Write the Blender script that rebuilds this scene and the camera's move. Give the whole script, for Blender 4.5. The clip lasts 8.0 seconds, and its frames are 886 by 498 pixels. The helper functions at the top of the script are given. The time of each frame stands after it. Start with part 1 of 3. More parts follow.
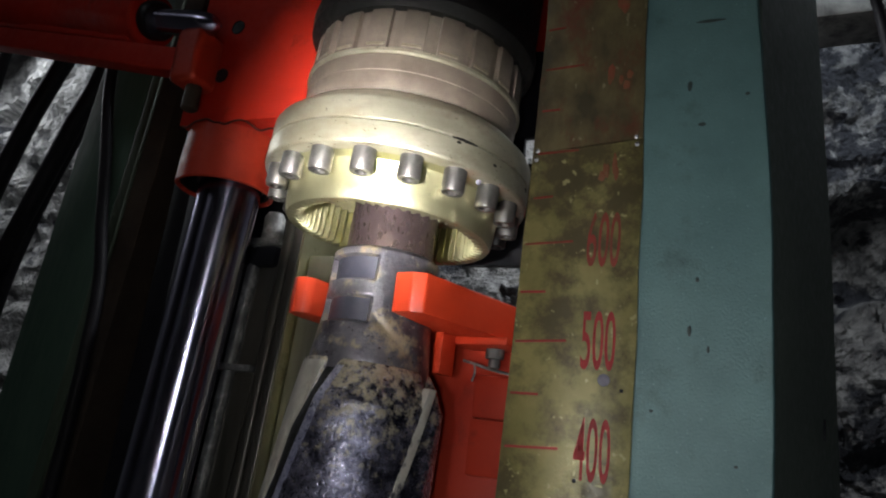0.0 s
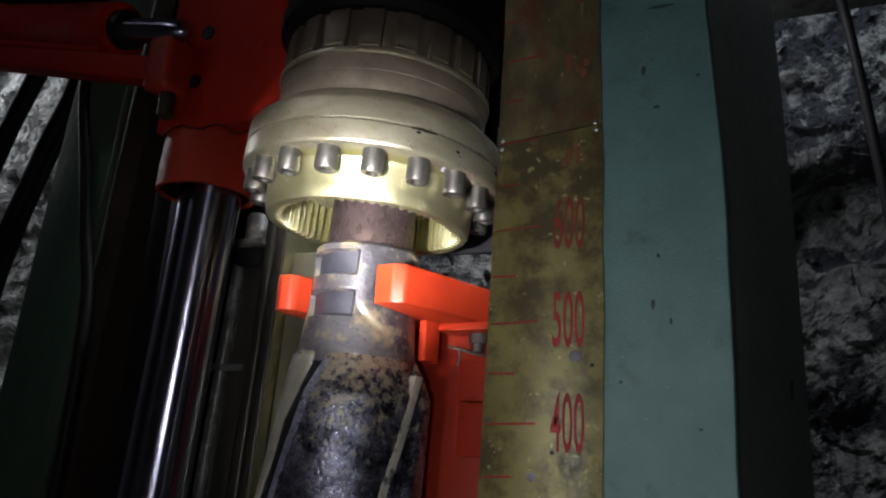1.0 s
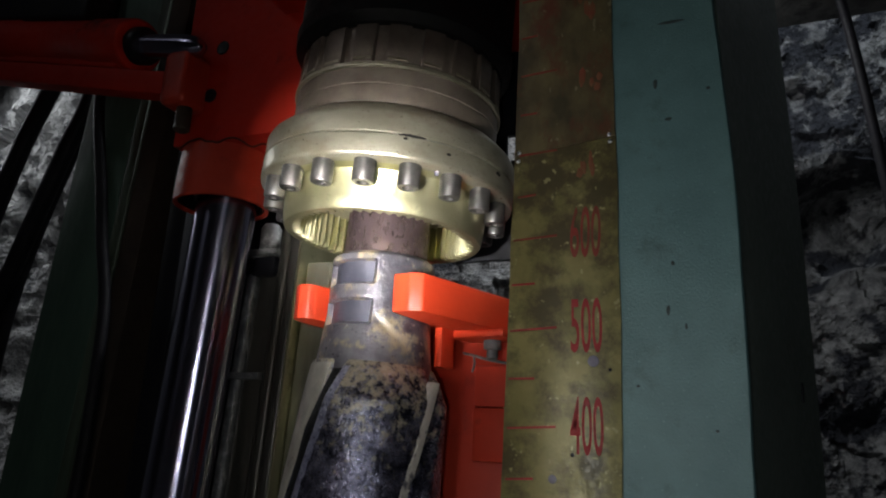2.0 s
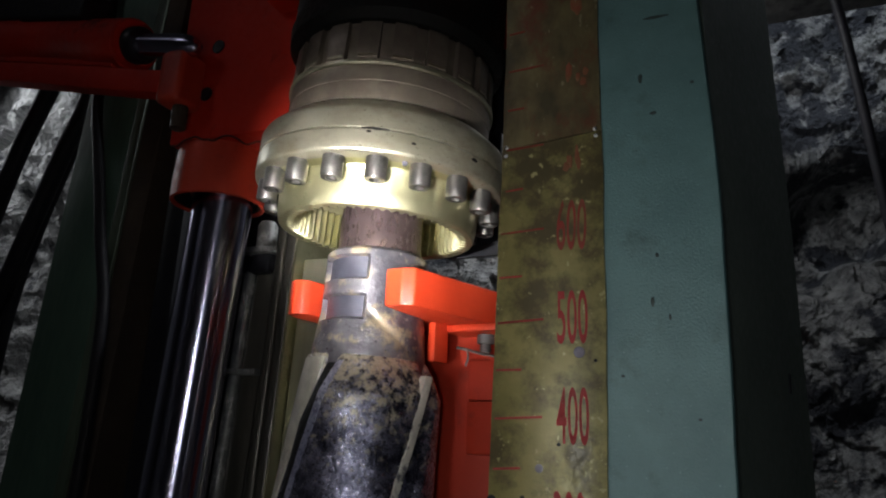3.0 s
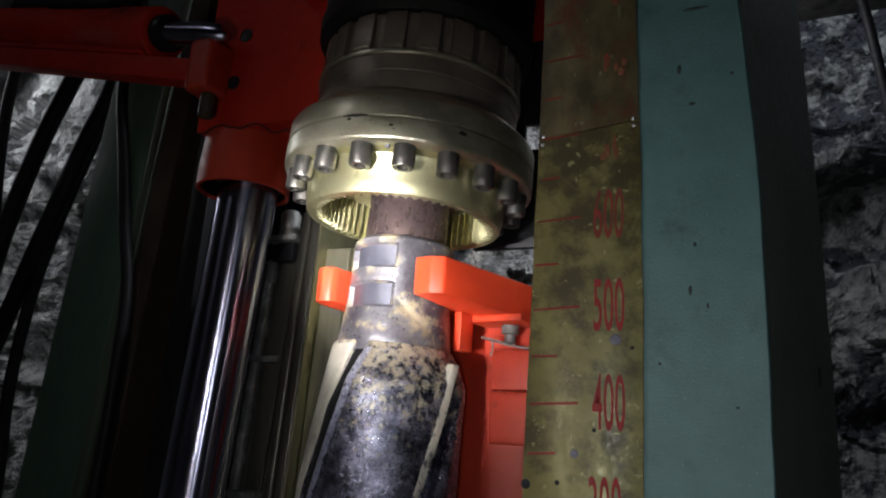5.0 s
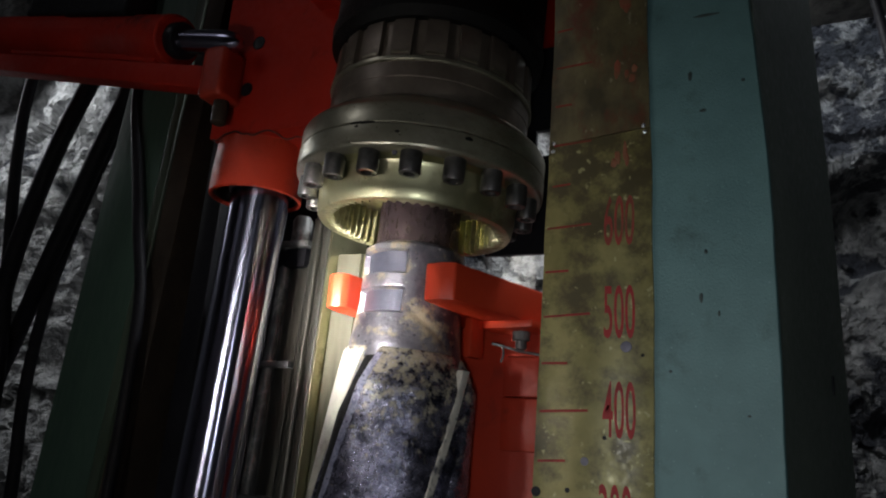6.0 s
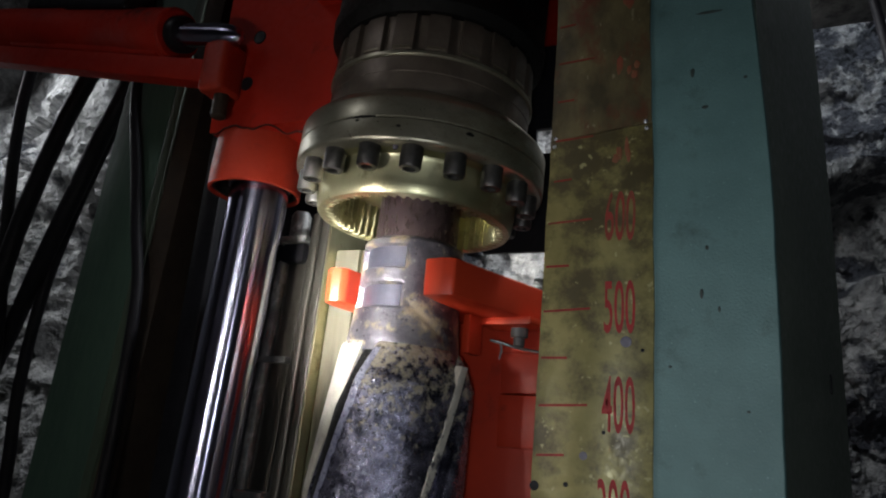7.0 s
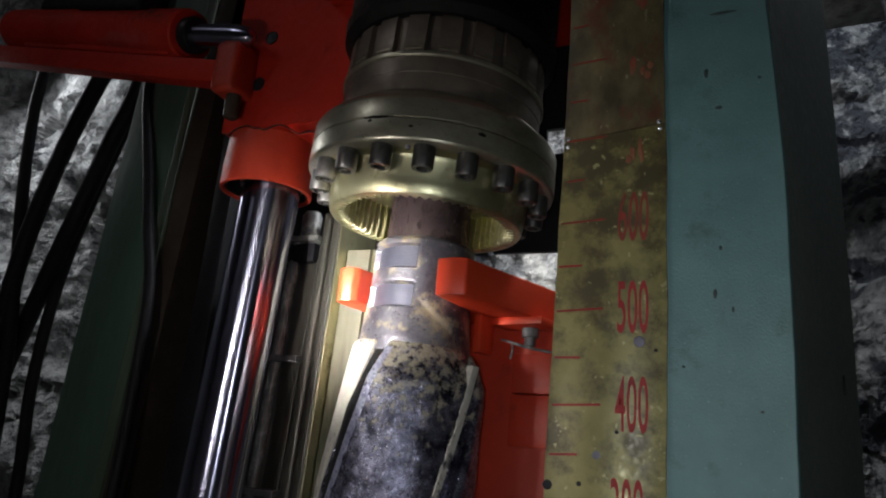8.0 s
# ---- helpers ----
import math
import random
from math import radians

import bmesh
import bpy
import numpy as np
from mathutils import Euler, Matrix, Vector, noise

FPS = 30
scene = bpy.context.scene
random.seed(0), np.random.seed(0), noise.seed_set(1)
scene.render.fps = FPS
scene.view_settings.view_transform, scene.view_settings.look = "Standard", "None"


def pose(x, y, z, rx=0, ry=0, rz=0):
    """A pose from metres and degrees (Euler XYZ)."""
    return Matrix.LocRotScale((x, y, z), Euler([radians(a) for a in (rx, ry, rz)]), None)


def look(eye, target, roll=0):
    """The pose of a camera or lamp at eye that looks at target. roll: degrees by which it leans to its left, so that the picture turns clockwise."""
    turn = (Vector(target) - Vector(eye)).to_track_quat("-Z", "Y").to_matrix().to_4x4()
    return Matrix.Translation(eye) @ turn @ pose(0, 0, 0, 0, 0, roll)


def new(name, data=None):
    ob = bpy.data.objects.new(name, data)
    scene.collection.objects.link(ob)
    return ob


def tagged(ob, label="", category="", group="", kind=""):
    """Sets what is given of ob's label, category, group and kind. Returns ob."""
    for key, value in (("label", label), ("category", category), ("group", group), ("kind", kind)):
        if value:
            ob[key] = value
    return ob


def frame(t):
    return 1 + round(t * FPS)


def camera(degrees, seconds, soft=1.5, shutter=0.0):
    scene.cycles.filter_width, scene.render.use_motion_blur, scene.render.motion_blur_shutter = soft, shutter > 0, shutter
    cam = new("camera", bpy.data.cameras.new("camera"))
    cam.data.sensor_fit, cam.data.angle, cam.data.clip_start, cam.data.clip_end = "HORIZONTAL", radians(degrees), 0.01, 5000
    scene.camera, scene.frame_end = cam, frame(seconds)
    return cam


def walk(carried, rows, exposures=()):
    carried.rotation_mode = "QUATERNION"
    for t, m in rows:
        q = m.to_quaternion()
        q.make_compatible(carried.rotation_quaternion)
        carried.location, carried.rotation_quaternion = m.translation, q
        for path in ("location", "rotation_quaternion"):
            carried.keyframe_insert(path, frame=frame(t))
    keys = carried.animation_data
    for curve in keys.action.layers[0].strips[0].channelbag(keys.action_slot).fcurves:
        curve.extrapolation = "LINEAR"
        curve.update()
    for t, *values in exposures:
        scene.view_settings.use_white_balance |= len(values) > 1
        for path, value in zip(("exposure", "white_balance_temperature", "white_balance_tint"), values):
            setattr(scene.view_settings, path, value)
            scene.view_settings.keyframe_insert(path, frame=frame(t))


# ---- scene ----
# camera: handheld, looking up at the drill head from below
cam = camera(66.0, 8.0, 2.1, 0.4)
PATH = [
    (0, (0.216, -0.651, 0.395), (-0.563, 1.113, 0.926), 6.9),
    (0.5, (0.225, -0.653, 0.39), (-0.526, 1.123, 0.919), 4.4),
    (1, (0.242, -0.672, 0.391), (-0.507, 1.113, 0.892), 3.2),
    (1.5, (0.227, -0.697, 0.389), (-0.523, 1.083, 0.908), 2.9),
    (3, (0.251, -0.702, 0.38), (-0.511, 1.074, 0.896), 2.4),
    (3.5, (0.242, -0.687, 0.371), (-0.537, 1.086, 0.871), 3.0),
    (4, (0.235, -0.694, 0.364), (-0.533, 1.086, 0.857), 3.0),
    (4.5, (0.221, -0.714, 0.364), (-0.544, 1.065, 0.865), 3.3),
    (6, (0.224, -0.719, 0.366), (-0.586, 1.034, 0.886), 3.9),
    (6.5, (0.224, -0.712, 0.36), (-0.576, 1.044, 0.888), 4.2),
    (7, (0.219, -0.718, 0.358), (-0.581, 1.038, 0.881), 4.5),
    (7.5, (0.213, -0.722, 0.354), (-0.596, 1.03, 0.878), 4.6),
    (8, (0.214, -0.724, 0.356), (-0.605, 1.024, 0.878), 4.8),
]
walk(cam, [(t, look(eye, target, roll)) for t, eye, target, roll in PATH],
     [(0.0, 0.32), (0.5, 0.05), (1.0, -0.14), (1.5, -0.24), (3.0, -0.05), (3.5, 0.08), (4.5, 0.04), (6.0, 0.25), (7.0, 0.46), (8.0, 0.54)])

# ---- light: two moving torches beside the camera (built with the things; the second is added), steady unseen lights ----
world = bpy.data.worlds.new("heading")
scene.world = world
world.use_nodes = True
world.node_tree.nodes["Background"].inputs["Color"].default_value = (0.55, 0.62, 0.75, 1)
world.node_tree.nodes["Background"].inputs["Strength"].default_value = 0.062


def lamp(name, kind, m, power, colour, size, cone=0, blend=1.0):
    data = bpy.data.lights.new(name, kind)
    data.energy, data.color = power, colour
    if kind == "SPOT":
        data.spot_size, data.spot_blend, data.shadow_soft_size = radians(cone), blend, size
    elif kind == "AREA":
        data.size = size
    else:
        data.shadow_soft_size = size
    ob = new(name, data)
    ob.matrix_world = m
    return ob


# added fill spot for the scale and column, with no fixture
lamp("column_fill", "SPOT", look((0.21, -0.78, 0.32), (0.16, 0.0, 0.31)), 5.8, (0.90, 0.96, 1.0), 0.03, 100, 1.0)
# added fill light that lifts the darks; no lamp stands here
lamp("heading_fill", "AREA", look((-1.9, -1.6, 2.45), (-1.5, 0.3, 1.0)), 1.6, (0.95, 0.95, 1.0), 0.5)
# unseen area lights placed to brighten the rock faces and the gap
lamp("rock_light_west", "AREA", look((-2.45, 0.62, 1.60), (-1.78, 1.27, 0.60)), 6.4, (0.92, 0.96, 1.0), 0.5)
lamp("rock_light_middle", "AREA", look((0.16, 0.66, 1.55), (-0.30, 1.12, 0.95)), 9, (0.92, 0.96, 1.0), 0.1)
lamp("rock_light_east", "AREA", look((0.62, 1.05, 2.25), (0.55, 1.8, 0.6)), 8, (0.82, 0.91, 1.0), 0.2)

# ---- materials ----


def grade(tree, fac, stops):
    ramp = tree.nodes.new("ShaderNodeValToRGB")
    els = ramp.color_ramp.elements
    while len(els) < len(stops):
        els.new(0.5)
    for el, (p, c) in zip(els, stops):
        el.position, el.color = p, (*c, 1)
    tree.links.new(fac, ramp.inputs["Fac"])
    return ramp.outputs["Color"]


def noise_of(tree, vec, scale, detail=5, rough=0.6):
    n = tree.nodes.new("ShaderNodeTexNoise")
    n.inputs["Scale"].default_value, n.inputs["Detail"].default_value, n.inputs["Roughness"].default_value = scale, detail, rough
    tree.links.new(vec, n.inputs["Vector"])
    return n.outputs["Fac"]


def blend_of(tree, fac, a, b):
    m = tree.nodes.new("ShaderNodeMix")
    m.data_type = "RGBA"
    for value, socket in ((fac, m.inputs[0]), (a, m.inputs[6]), (b, m.inputs[7])):
        if isinstance(value, tuple):
            socket.default_value = (*value, 1)
        elif isinstance(value, float):
            socket.default_value = value
        else:
            tree.links.new(value, socket)
    return m.outputs[2]


def surface(name, base, dark, dirt=None, metal=0.0, rough=(0.35, 0.6), scale=12.0, fine=90.0, dirt_at=(0.55, 0.7), bump=0.15, dirt_scale=6.0,
            stretch=(1, 1, 1), specks=None, dirt_metal=None, rise=None):
    """A worn surface: base to dark over a broad noise, dirt and painted-shade patches with edges, fine grain in relief
    and gloss.
    """
    mat = bpy.data.materials.new(name)
    mat.use_nodes = True
    tree = mat.node_tree
    bsdf = tree.nodes["Principled BSDF"]
    coord = tree.nodes.new("ShaderNodeTexCoord")
    mapping = tree.nodes.new("ShaderNodeMapping")
    mapping.inputs["Scale"].default_value = stretch
    tree.links.new(coord.outputs["Object"], mapping.inputs["Vector"])
    vec = mapping.outputs["Vector"]
    broad = noise_of(tree, vec, scale)
    grain = noise_of(tree, vec, fine, 3)
    colour = grade(tree, broad, [(0.35, dark), (0.65, base)])
    mixed = tree.nodes.new("ShaderNodeMapRange")
    mixed.inputs["From Min"].default_value, mixed.inputs["From Max"].default_value = 0.3, 0.7
    mixed.inputs["To Min"].default_value, mixed.inputs["To Max"].default_value = rough
    tree.links.new(grain, mixed.inputs["Value"])
    tree.links.new(mixed.outputs["Result"], bsdf.inputs["Roughness"])
    bsdf.inputs["Metallic"].default_value = metal
    if dirt:
        amount = noise_of(tree, vec, dirt_scale, 9, 0.68)
        if rise:
            # the patches thicken along one axis
            split = tree.nodes.new("ShaderNodeSeparateXYZ")
            tree.links.new(coord.outputs["Object"], split.inputs[0])
            slope = tree.nodes.new("ShaderNodeMapRange")
            slope.inputs["From Min"].default_value, slope.inputs["From Max"].default_value = rise[0], rise[1]
            slope.inputs["To Min"].default_value, slope.inputs["To Max"].default_value = rise[2], rise[3]
            tree.links.new(split.outputs[rise[4]], slope.inputs["Value"])
            both = tree.nodes.new("ShaderNodeMath")
            both.operation = "ADD"
            tree.links.new(amount, both.inputs[0])
            tree.links.new(slope.outputs["Result"], both.inputs[1])
            amount = both.outputs[0]
        patch = grade(tree, amount, [(dirt_at[0], (0, 0, 0)), (dirt_at[1], (1, 1, 1))])
        colour = blend_of(tree, patch, colour, dirt)
        if metal and dirt_metal is not None:
            back = tree.nodes.new("ShaderNodeMapRange")
            back.inputs["To Min"].default_value, back.inputs["To Max"].default_value = metal, dirt_metal
            tree.links.new(patch, back.inputs["Value"])
            tree.links.new(back.outputs["Result"], bsdf.inputs["Metallic"])
    if specks:
        dots = grade(tree, noise_of(tree, vec, fine * 0.7, 2), [(0.66, (0, 0, 0)), (0.72, (1, 1, 1))])
        colour = blend_of(tree, dots, colour, specks)
    tree.links.new(colour, bsdf.inputs["Base Color"])
    relief = tree.nodes.new("ShaderNodeBump")
    relief.inputs["Strength"].default_value, relief.inputs["Distance"].default_value = bump, 0.004
    add = tree.nodes.new("ShaderNodeMath")
    add.operation = "ADD"
    tree.links.new(broad, add.inputs[0])
    tree.links.new(grain, add.inputs[1])
    tree.links.new(add.outputs[0], relief.inputs["Height"])
    tree.links.new(relief.outputs["Normal"], bsdf.inputs["Normal"])
    return mat


steel = surface("oiled_steel", (0.50, 0.475, 0.375), (0.34, 0.32, 0.24), (0.16, 0.128, 0.080), 0.84, (0.27, 0.40), 7, 150, (0.46, 0.72), 0.006, 6, (1, 1, 2.2), dirt_metal=0.6)
steel_ring = surface("ring_steel", (0.60, 0.575, 0.37), (0.44, 0.42, 0.235), (0.17, 0.135, 0.06), 0.95, (0.29, 0.42), 8, 140, (0.57, 0.70), 0.02, 14, dirt_metal=0.3)
steel_dark = surface("brown_steel", (0.22, 0.180, 0.148), (0.13, 0.104, 0.084), (0.06, 0.047, 0.038), 0.55, (0.32, 0.5), 12, 110, (0.52, 0.7), 0.015, 9, dirt_metal=0.2)
# upper part is painted paler for the torch beam on it
pale_steel = surface("pale_top_steel", (0.36, 0.34, 0.255), (0.17, 0.16, 0.12), (0.06, 0.06, 0.045), 0.5, (0.3, 0.5), 9, 120, (0.52, 0.7), 0.05, 6, (1, 1, 0.12), dirt_metal=0.2, rise=(0.30, 0.66, 0.22, -0.1, "Z"))
rust = surface("rusted_pin", (0.17, 0.120, 0.125), (0.085, 0.060, 0.064), (0.25, 0.18, 0.15), 0.8, (0.22, 0.38), 18, 150, (0.45, 0.95), 0.02, 10, (1, 1, 0.35))
# black of seal and scuffs; also paints shade in groove and cuff
grease_shade = surface("black_grease_shade", (0.006, 0.005, 0.005), (0.004, 0.004, 0.004), (0.012, 0.010, 0.009), 0.0, (0.55, 0.8), 14, 100, (0.6, 0.75), 0.1, 12)
bolt_steel = surface("bolt_steel", (0.135, 0.128, 0.125), (0.07, 0.066, 0.065), None, 0.8, (0.3, 0.5), 40, 200, bump=0.05)
chrome = surface("chrome_rod", (0.54, 0.54, 0.72), (0.45, 0.45, 0.62), None, 1.0, (0.20, 0.20), 3, 60, bump=0.0, stretch=(1, 1, 0.1))
rail_steel = surface("drawn_rail_steel", (0.115, 0.110, 0.094), (0.05, 0.047, 0.040), (0.06, 0.05, 0.04), 0.75, (0.30, 0.5), 10, 120, (0.52, 0.72), 0.06, 8, (1, 1, 0.15), dirt_metal=0.2)
red = surface("orange_red_paint", (0.68, 0.058, 0.018), (0.56, 0.042, 0.014), (0.30, 0.025, 0.012), 0.0, (0.30, 0.5), 6, 120, (0.62, 0.8), 0.05, 12)
red_mid = surface("scuffed_red_paint", (0.43, 0.034, 0.012), (0.33, 0.024, 0.010), (0.17, 0.020, 0.013), 0.0, (0.42, 0.65), 8, 100, (0.58, 0.74), 0.08, 14)
red_dark = surface("dirty_red_seam", (0.075, 0.010, 0.006), (0.03, 0.006, 0.005), None, 0.0, (0.5, 0.7), 30, 120, bump=0.1)
red_plate = surface("glossy_red_paint", (0.56, 0.044, 0.015), (0.44, 0.032, 0.012), (0.24, 0.022, 0.012), 0.0, (0.34, 0.55), 7, 110, (0.60, 0.76), 0.06, 12)
red_old = surface("dusty_red_paint", (0.45, 0.020, 0.008), (0.34, 0.015, 0.007), (0.11, 0.010, 0.007), 0.0, (0.5, 0.72), 5, 60, (0.58, 0.72), 0.05, 9)
teal = surface("blue_green_paint", (0.108, 0.200, 0.200), (0.080, 0.156, 0.157), (0.055, 0.100, 0.098), 0.0, (0.36, 0.62), 16, 420, (0.56, 0.70), 0.26, 15, specks=(0.165, 0.275, 0.270))
green_dark = surface("dark_green_paint", (0.115, 0.140, 0.112), (0.080, 0.102, 0.082), (0.030, 0.038, 0.031), 0.0, (0.42, 0.68), 5, 90, (0.60, 0.75), 0.1, 10)
green_beam = surface("green_beam_paint", (0.070, 0.128, 0.095), (0.042, 0.080, 0.060), (0.05, 0.05, 0.03), 0.0, (0.45, 0.7), 4, 90, (0.55, 0.75), 0.1, 5, (1, 1, 0.2))
brass = surface("yellow_scale_plate", (0.255, 0.220, 0.082), (0.175, 0.150, 0.052), (0.078, 0.062, 0.028), 0.2, (0.30, 0.58), 18, 130, (0.47, 0.63), 0.10, 24, specks=(0.34, 0.31, 0.15), rise=(0.46, 0.71, 0.0, 0.12, "Z"))
brass_brown = surface("weathered_scale_plate", (0.150, 0.118, 0.055), (0.058, 0.046, 0.024), (0.125, 0.034, 0.018), 0.1, (0.40, 0.66), 30, 130, (0.53, 0.66), 0.10, 24, (1, 1, 0.6), specks=(0.22, 0.19, 0.12))
screw_metal = surface("bright_screw", (0.75, 0.75, 0.80), (0.6, 0.6, 0.65), None, 0.9, (0.2, 0.35), 60, 200, bump=0.02)
# bright bluish tone paints the glint on the leading edge
glint_blue = surface("blue_glint_steel", (0.46, 0.46, 0.60), (0.20, 0.20, 0.30), (0.035, 0.035, 0.06), 0.45, (0.22, 0.42), 60, 180, (0.57, 0.64), 0.5, 60, specks=(0.62, 0.62, 0.70), dirt_metal=0.3)
letter = surface("red_lettering", (0.30, 0.010, 0.010), (0.20, 0.010, 0.010), None, 0.0, (0.55, 0.75), 60, 200, bump=0.05)
letter_worn = surface("worn_red_lettering", (0.24, 0.022, 0.014), (0.15, 0.035, 0.016), None, 0.0, (0.55, 0.75), 60, 200, bump=0.05)
edge_paint = surface("pale_green_edge", (0.10, 0.135, 0.095), (0.055, 0.08, 0.058), (0.03, 0.03, 0.02), 0.1, (0.4, 0.6), 8, 90, (0.55, 0.7), 0.1, 6, (1, 1, 0.2))
flank_paint = surface("brown_primer", (0.055, 0.040, 0.030), (0.028, 0.021, 0.017), None, 0.0, (0.5, 0.75), 8, 90, bump=0.1)
letter_faint = surface("rubbed_red_stain", (0.22, 0.045, 0.024), (0.17, 0.080, 0.034), None, 0.0, (0.5, 0.75), 90, 200, bump=0.05)
rivet_metal = surface("dull_rivet", (0.17, 0.16, 0.20), (0.11, 0.10, 0.135), None, 0.2, (0.45, 0.65), 60, 200, bump=0.05)
gray_cast = surface("rough_cast_grey", (0.19, 0.185, 0.17), (0.08, 0.077, 0.072), (0.025, 0.025, 0.025), 0.3, (0.35, 0.6), 22, 140, (0.55, 0.68), 0.4, 16, (1, 1, 0.5))
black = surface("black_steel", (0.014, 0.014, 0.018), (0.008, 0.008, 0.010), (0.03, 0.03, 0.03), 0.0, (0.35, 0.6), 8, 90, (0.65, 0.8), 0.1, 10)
rubber = surface("black_rubber", (0.013, 0.012, 0.016), (0.008, 0.008, 0.010), (0.035, 0.033, 0.03), 0.0, (0.45, 0.7), 20, 120, (0.62, 0.8), 0.12, 14)
clamp_metal = surface("dusty_clamp_metal", (0.22, 0.22, 0.215), (0.11, 0.11, 0.11), (0.36, 0.36, 0.345), 0.3, (0.4, 0.65), 30, 150, (0.52, 0.66), 0.15, 30)
collar_mat = surface("muddy_collar", (0.19, 0.18, 0.205), (0.075, 0.07, 0.088), (0.25, 0.205, 0.14), 0.65, (0.26, 0.46), 24, 130, (0.52, 0.60), 0.3, 22, specks=(0.28, 0.265, 0.265), dirt_metal=0.0)
slot_mat = surface("blued_flat", (0.10, 0.10, 0.13), (0.06, 0.06, 0.085), (0.20, 0.18, 0.14), 0.5, (0.3, 0.5), 20, 150, (0.62, 0.75), 0.08, 30)
blade_mat = surface("muddy_blade", (0.25, 0.24, 0.33), (0.022, 0.022, 0.038), (0.32, 0.28, 0.215), 0.75, (0.18, 0.38), 34, 170, (0.48, 0.61), 0.4, 84, specks=(0.38, 0.37, 0.43), dirt_metal=0.0, rise=(0.30, 0.485, -0.13, 0.10, "Z"))
# pale tone paints the torch light on the left blade's face
lit_blade = surface("pale_lit_blade_face", (0.50, 0.47, 0.41), (0.33, 0.30, 0.26), (0.10, 0.095, 0.10), 0.1, (0.45, 0.7), 22, 140, (0.60, 0.70), 0.25, 26)
# pale edge tone holds a painted highlight, fading lower down
strip_mat = surface("highlit_blade_edge", (0.56, 0.53, 0.47), (0.36, 0.33, 0.29), (0.06, 0.058, 0.07), 0.1, (0.4, 0.65), 30, 160, (0.50, 0.60), 0.35, 60, rise=(0.26, 0.46, 0.05, -0.10, "Z"))
chip_mat = surface("dark_paint_chip", (0.030, 0.044, 0.040), (0.018, 0.026, 0.024), None, 0.0, (0.5, 0.7), 60, 200, bump=0.1)


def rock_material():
    # dark patches thicken towards +x
    mat = surface("patchy_rock", (0.33, 0.33, 0.325), (0.11, 0.11, 0.115), (0.022, 0.024, 0.032), 0.0, (0.42, 0.8), 22, 90, (0.50, 0.55), 1.0, 4.6, rise=(-0.6, 0.5, -0.085, 0.022, "X"))
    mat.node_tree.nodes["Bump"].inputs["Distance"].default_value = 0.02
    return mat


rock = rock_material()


def polished_round(mat):
    """Turned marks round the rod draw its highlights out lengthwise."""
    tree = mat.node_tree
    bsdf = tree.nodes["Principled BSDF"]
    tangent = tree.nodes.new("ShaderNodeTangent")
    tangent.direction_type, tangent.axis = "RADIAL", "Z"
    tree.links.new(tangent.outputs["Tangent"], bsdf.inputs["Tangent"])
    bsdf.inputs["Anisotropic"].default_value, bsdf.inputs["Anisotropic Rotation"].default_value = 0.9, 0.25


polished_round(chrome)
for dull in (rubber, black, grease_shade, red_old, flank_paint):
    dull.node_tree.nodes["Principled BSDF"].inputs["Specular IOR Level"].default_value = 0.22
hood_black = surface("matt_black", (0.006, 0.006, 0.006), (0.004, 0.004, 0.004), None, 0.0, (0.8, 0.95), 20, 120, bump=0.05)
hood_black.node_tree.nodes["Principled BSDF"].inputs["Specular IOR Level"].default_value = 0.0


def glowing(name, strength):
    mat = bpy.data.materials.new(name)
    mat.use_nodes = True
    bsdf = mat.node_tree.nodes["Principled BSDF"]
    bsdf.inputs["Emission Color"].default_value, bsdf.inputs["Emission Strength"].default_value = (1.0, 0.98, 0.93, 1), strength
    return mat


torch_glow = glowing("torch_glow", 26000)
ring_glow = glowing("ring_glow", 380)
# glow of the added fill torch
fill_glow = glowing("fill_glow", 4200)
fill_ring = glowing("fill_ring", 40)

# ---- mesh helpers ----


def part(name, bm, material, parent=None, label="", smooth=40):
    me = bpy.data.meshes.new(name)
    bmesh.ops.recalc_face_normals(bm, faces=bm.faces[:])
    if smooth:
        for f in bm.faces:
            f.smooth = True
        for e in bm.edges:
            if len(e.link_faces) == 2 and e.calc_face_angle() > radians(smooth):
                e.smooth = False
    bm.to_mesh(me)
    bm.free()
    me.materials.append(material)
    ob = new(name, me)
    if parent:
        ob.parent = parent
    if label:
        tagged(ob, label)
    return ob


def thing(name, label, category, at=(0, 0, 0), group="", kind="", turn=0):
    ob = new(name)
    ob.matrix_world = pose(*at, 0, 0, turn)
    return tagged(ob, label, category, group, kind)


def box(bm, x0, x1, y0, y1, z0, z1, bevel=0.003, m=None, segments=2):
    r = bmesh.ops.create_cube(bm, size=1)
    vs = r["verts"]
    bmesh.ops.scale(bm, vec=(x1 - x0, y1 - y0, z1 - z0), verts=vs)
    bmesh.ops.translate(bm, vec=((x0 + x1) / 2, (y0 + y1) / 2, (z0 + z1) / 2), verts=vs)
    if m:
        bmesh.ops.transform(bm, matrix=m, verts=vs)
    if bevel:
        es = list({e for v in vs for e in v.link_edges})
        bmesh.ops.bevel(bm, geom=es, offset=bevel, segments=segments, affect="EDGES", profile=0.6)
    return bm


def boxed(*a, **k):
    return box(bmesh.new(), *a, **k)


def rings(loops, close=False, caps=True):
    """A skin over rows of points, each row closed."""
    bm = bmesh.new()
    rows = [[bm.verts.new(p) for p in row] for row in loops]
    n = len(rows[0])
    pairs = list(zip(rows, rows[1:])) + ([(rows[-1], rows[0])] if close else [])
    for a, b in pairs:
        for i in range(n):
            bm.faces.new((a[i], a[(i + 1) % n], b[(i + 1) % n], b[i]))
    if caps and not close:
        bm.faces.new(rows[0][::-1])
        bm.faces.new(rows[-1])
    return bm


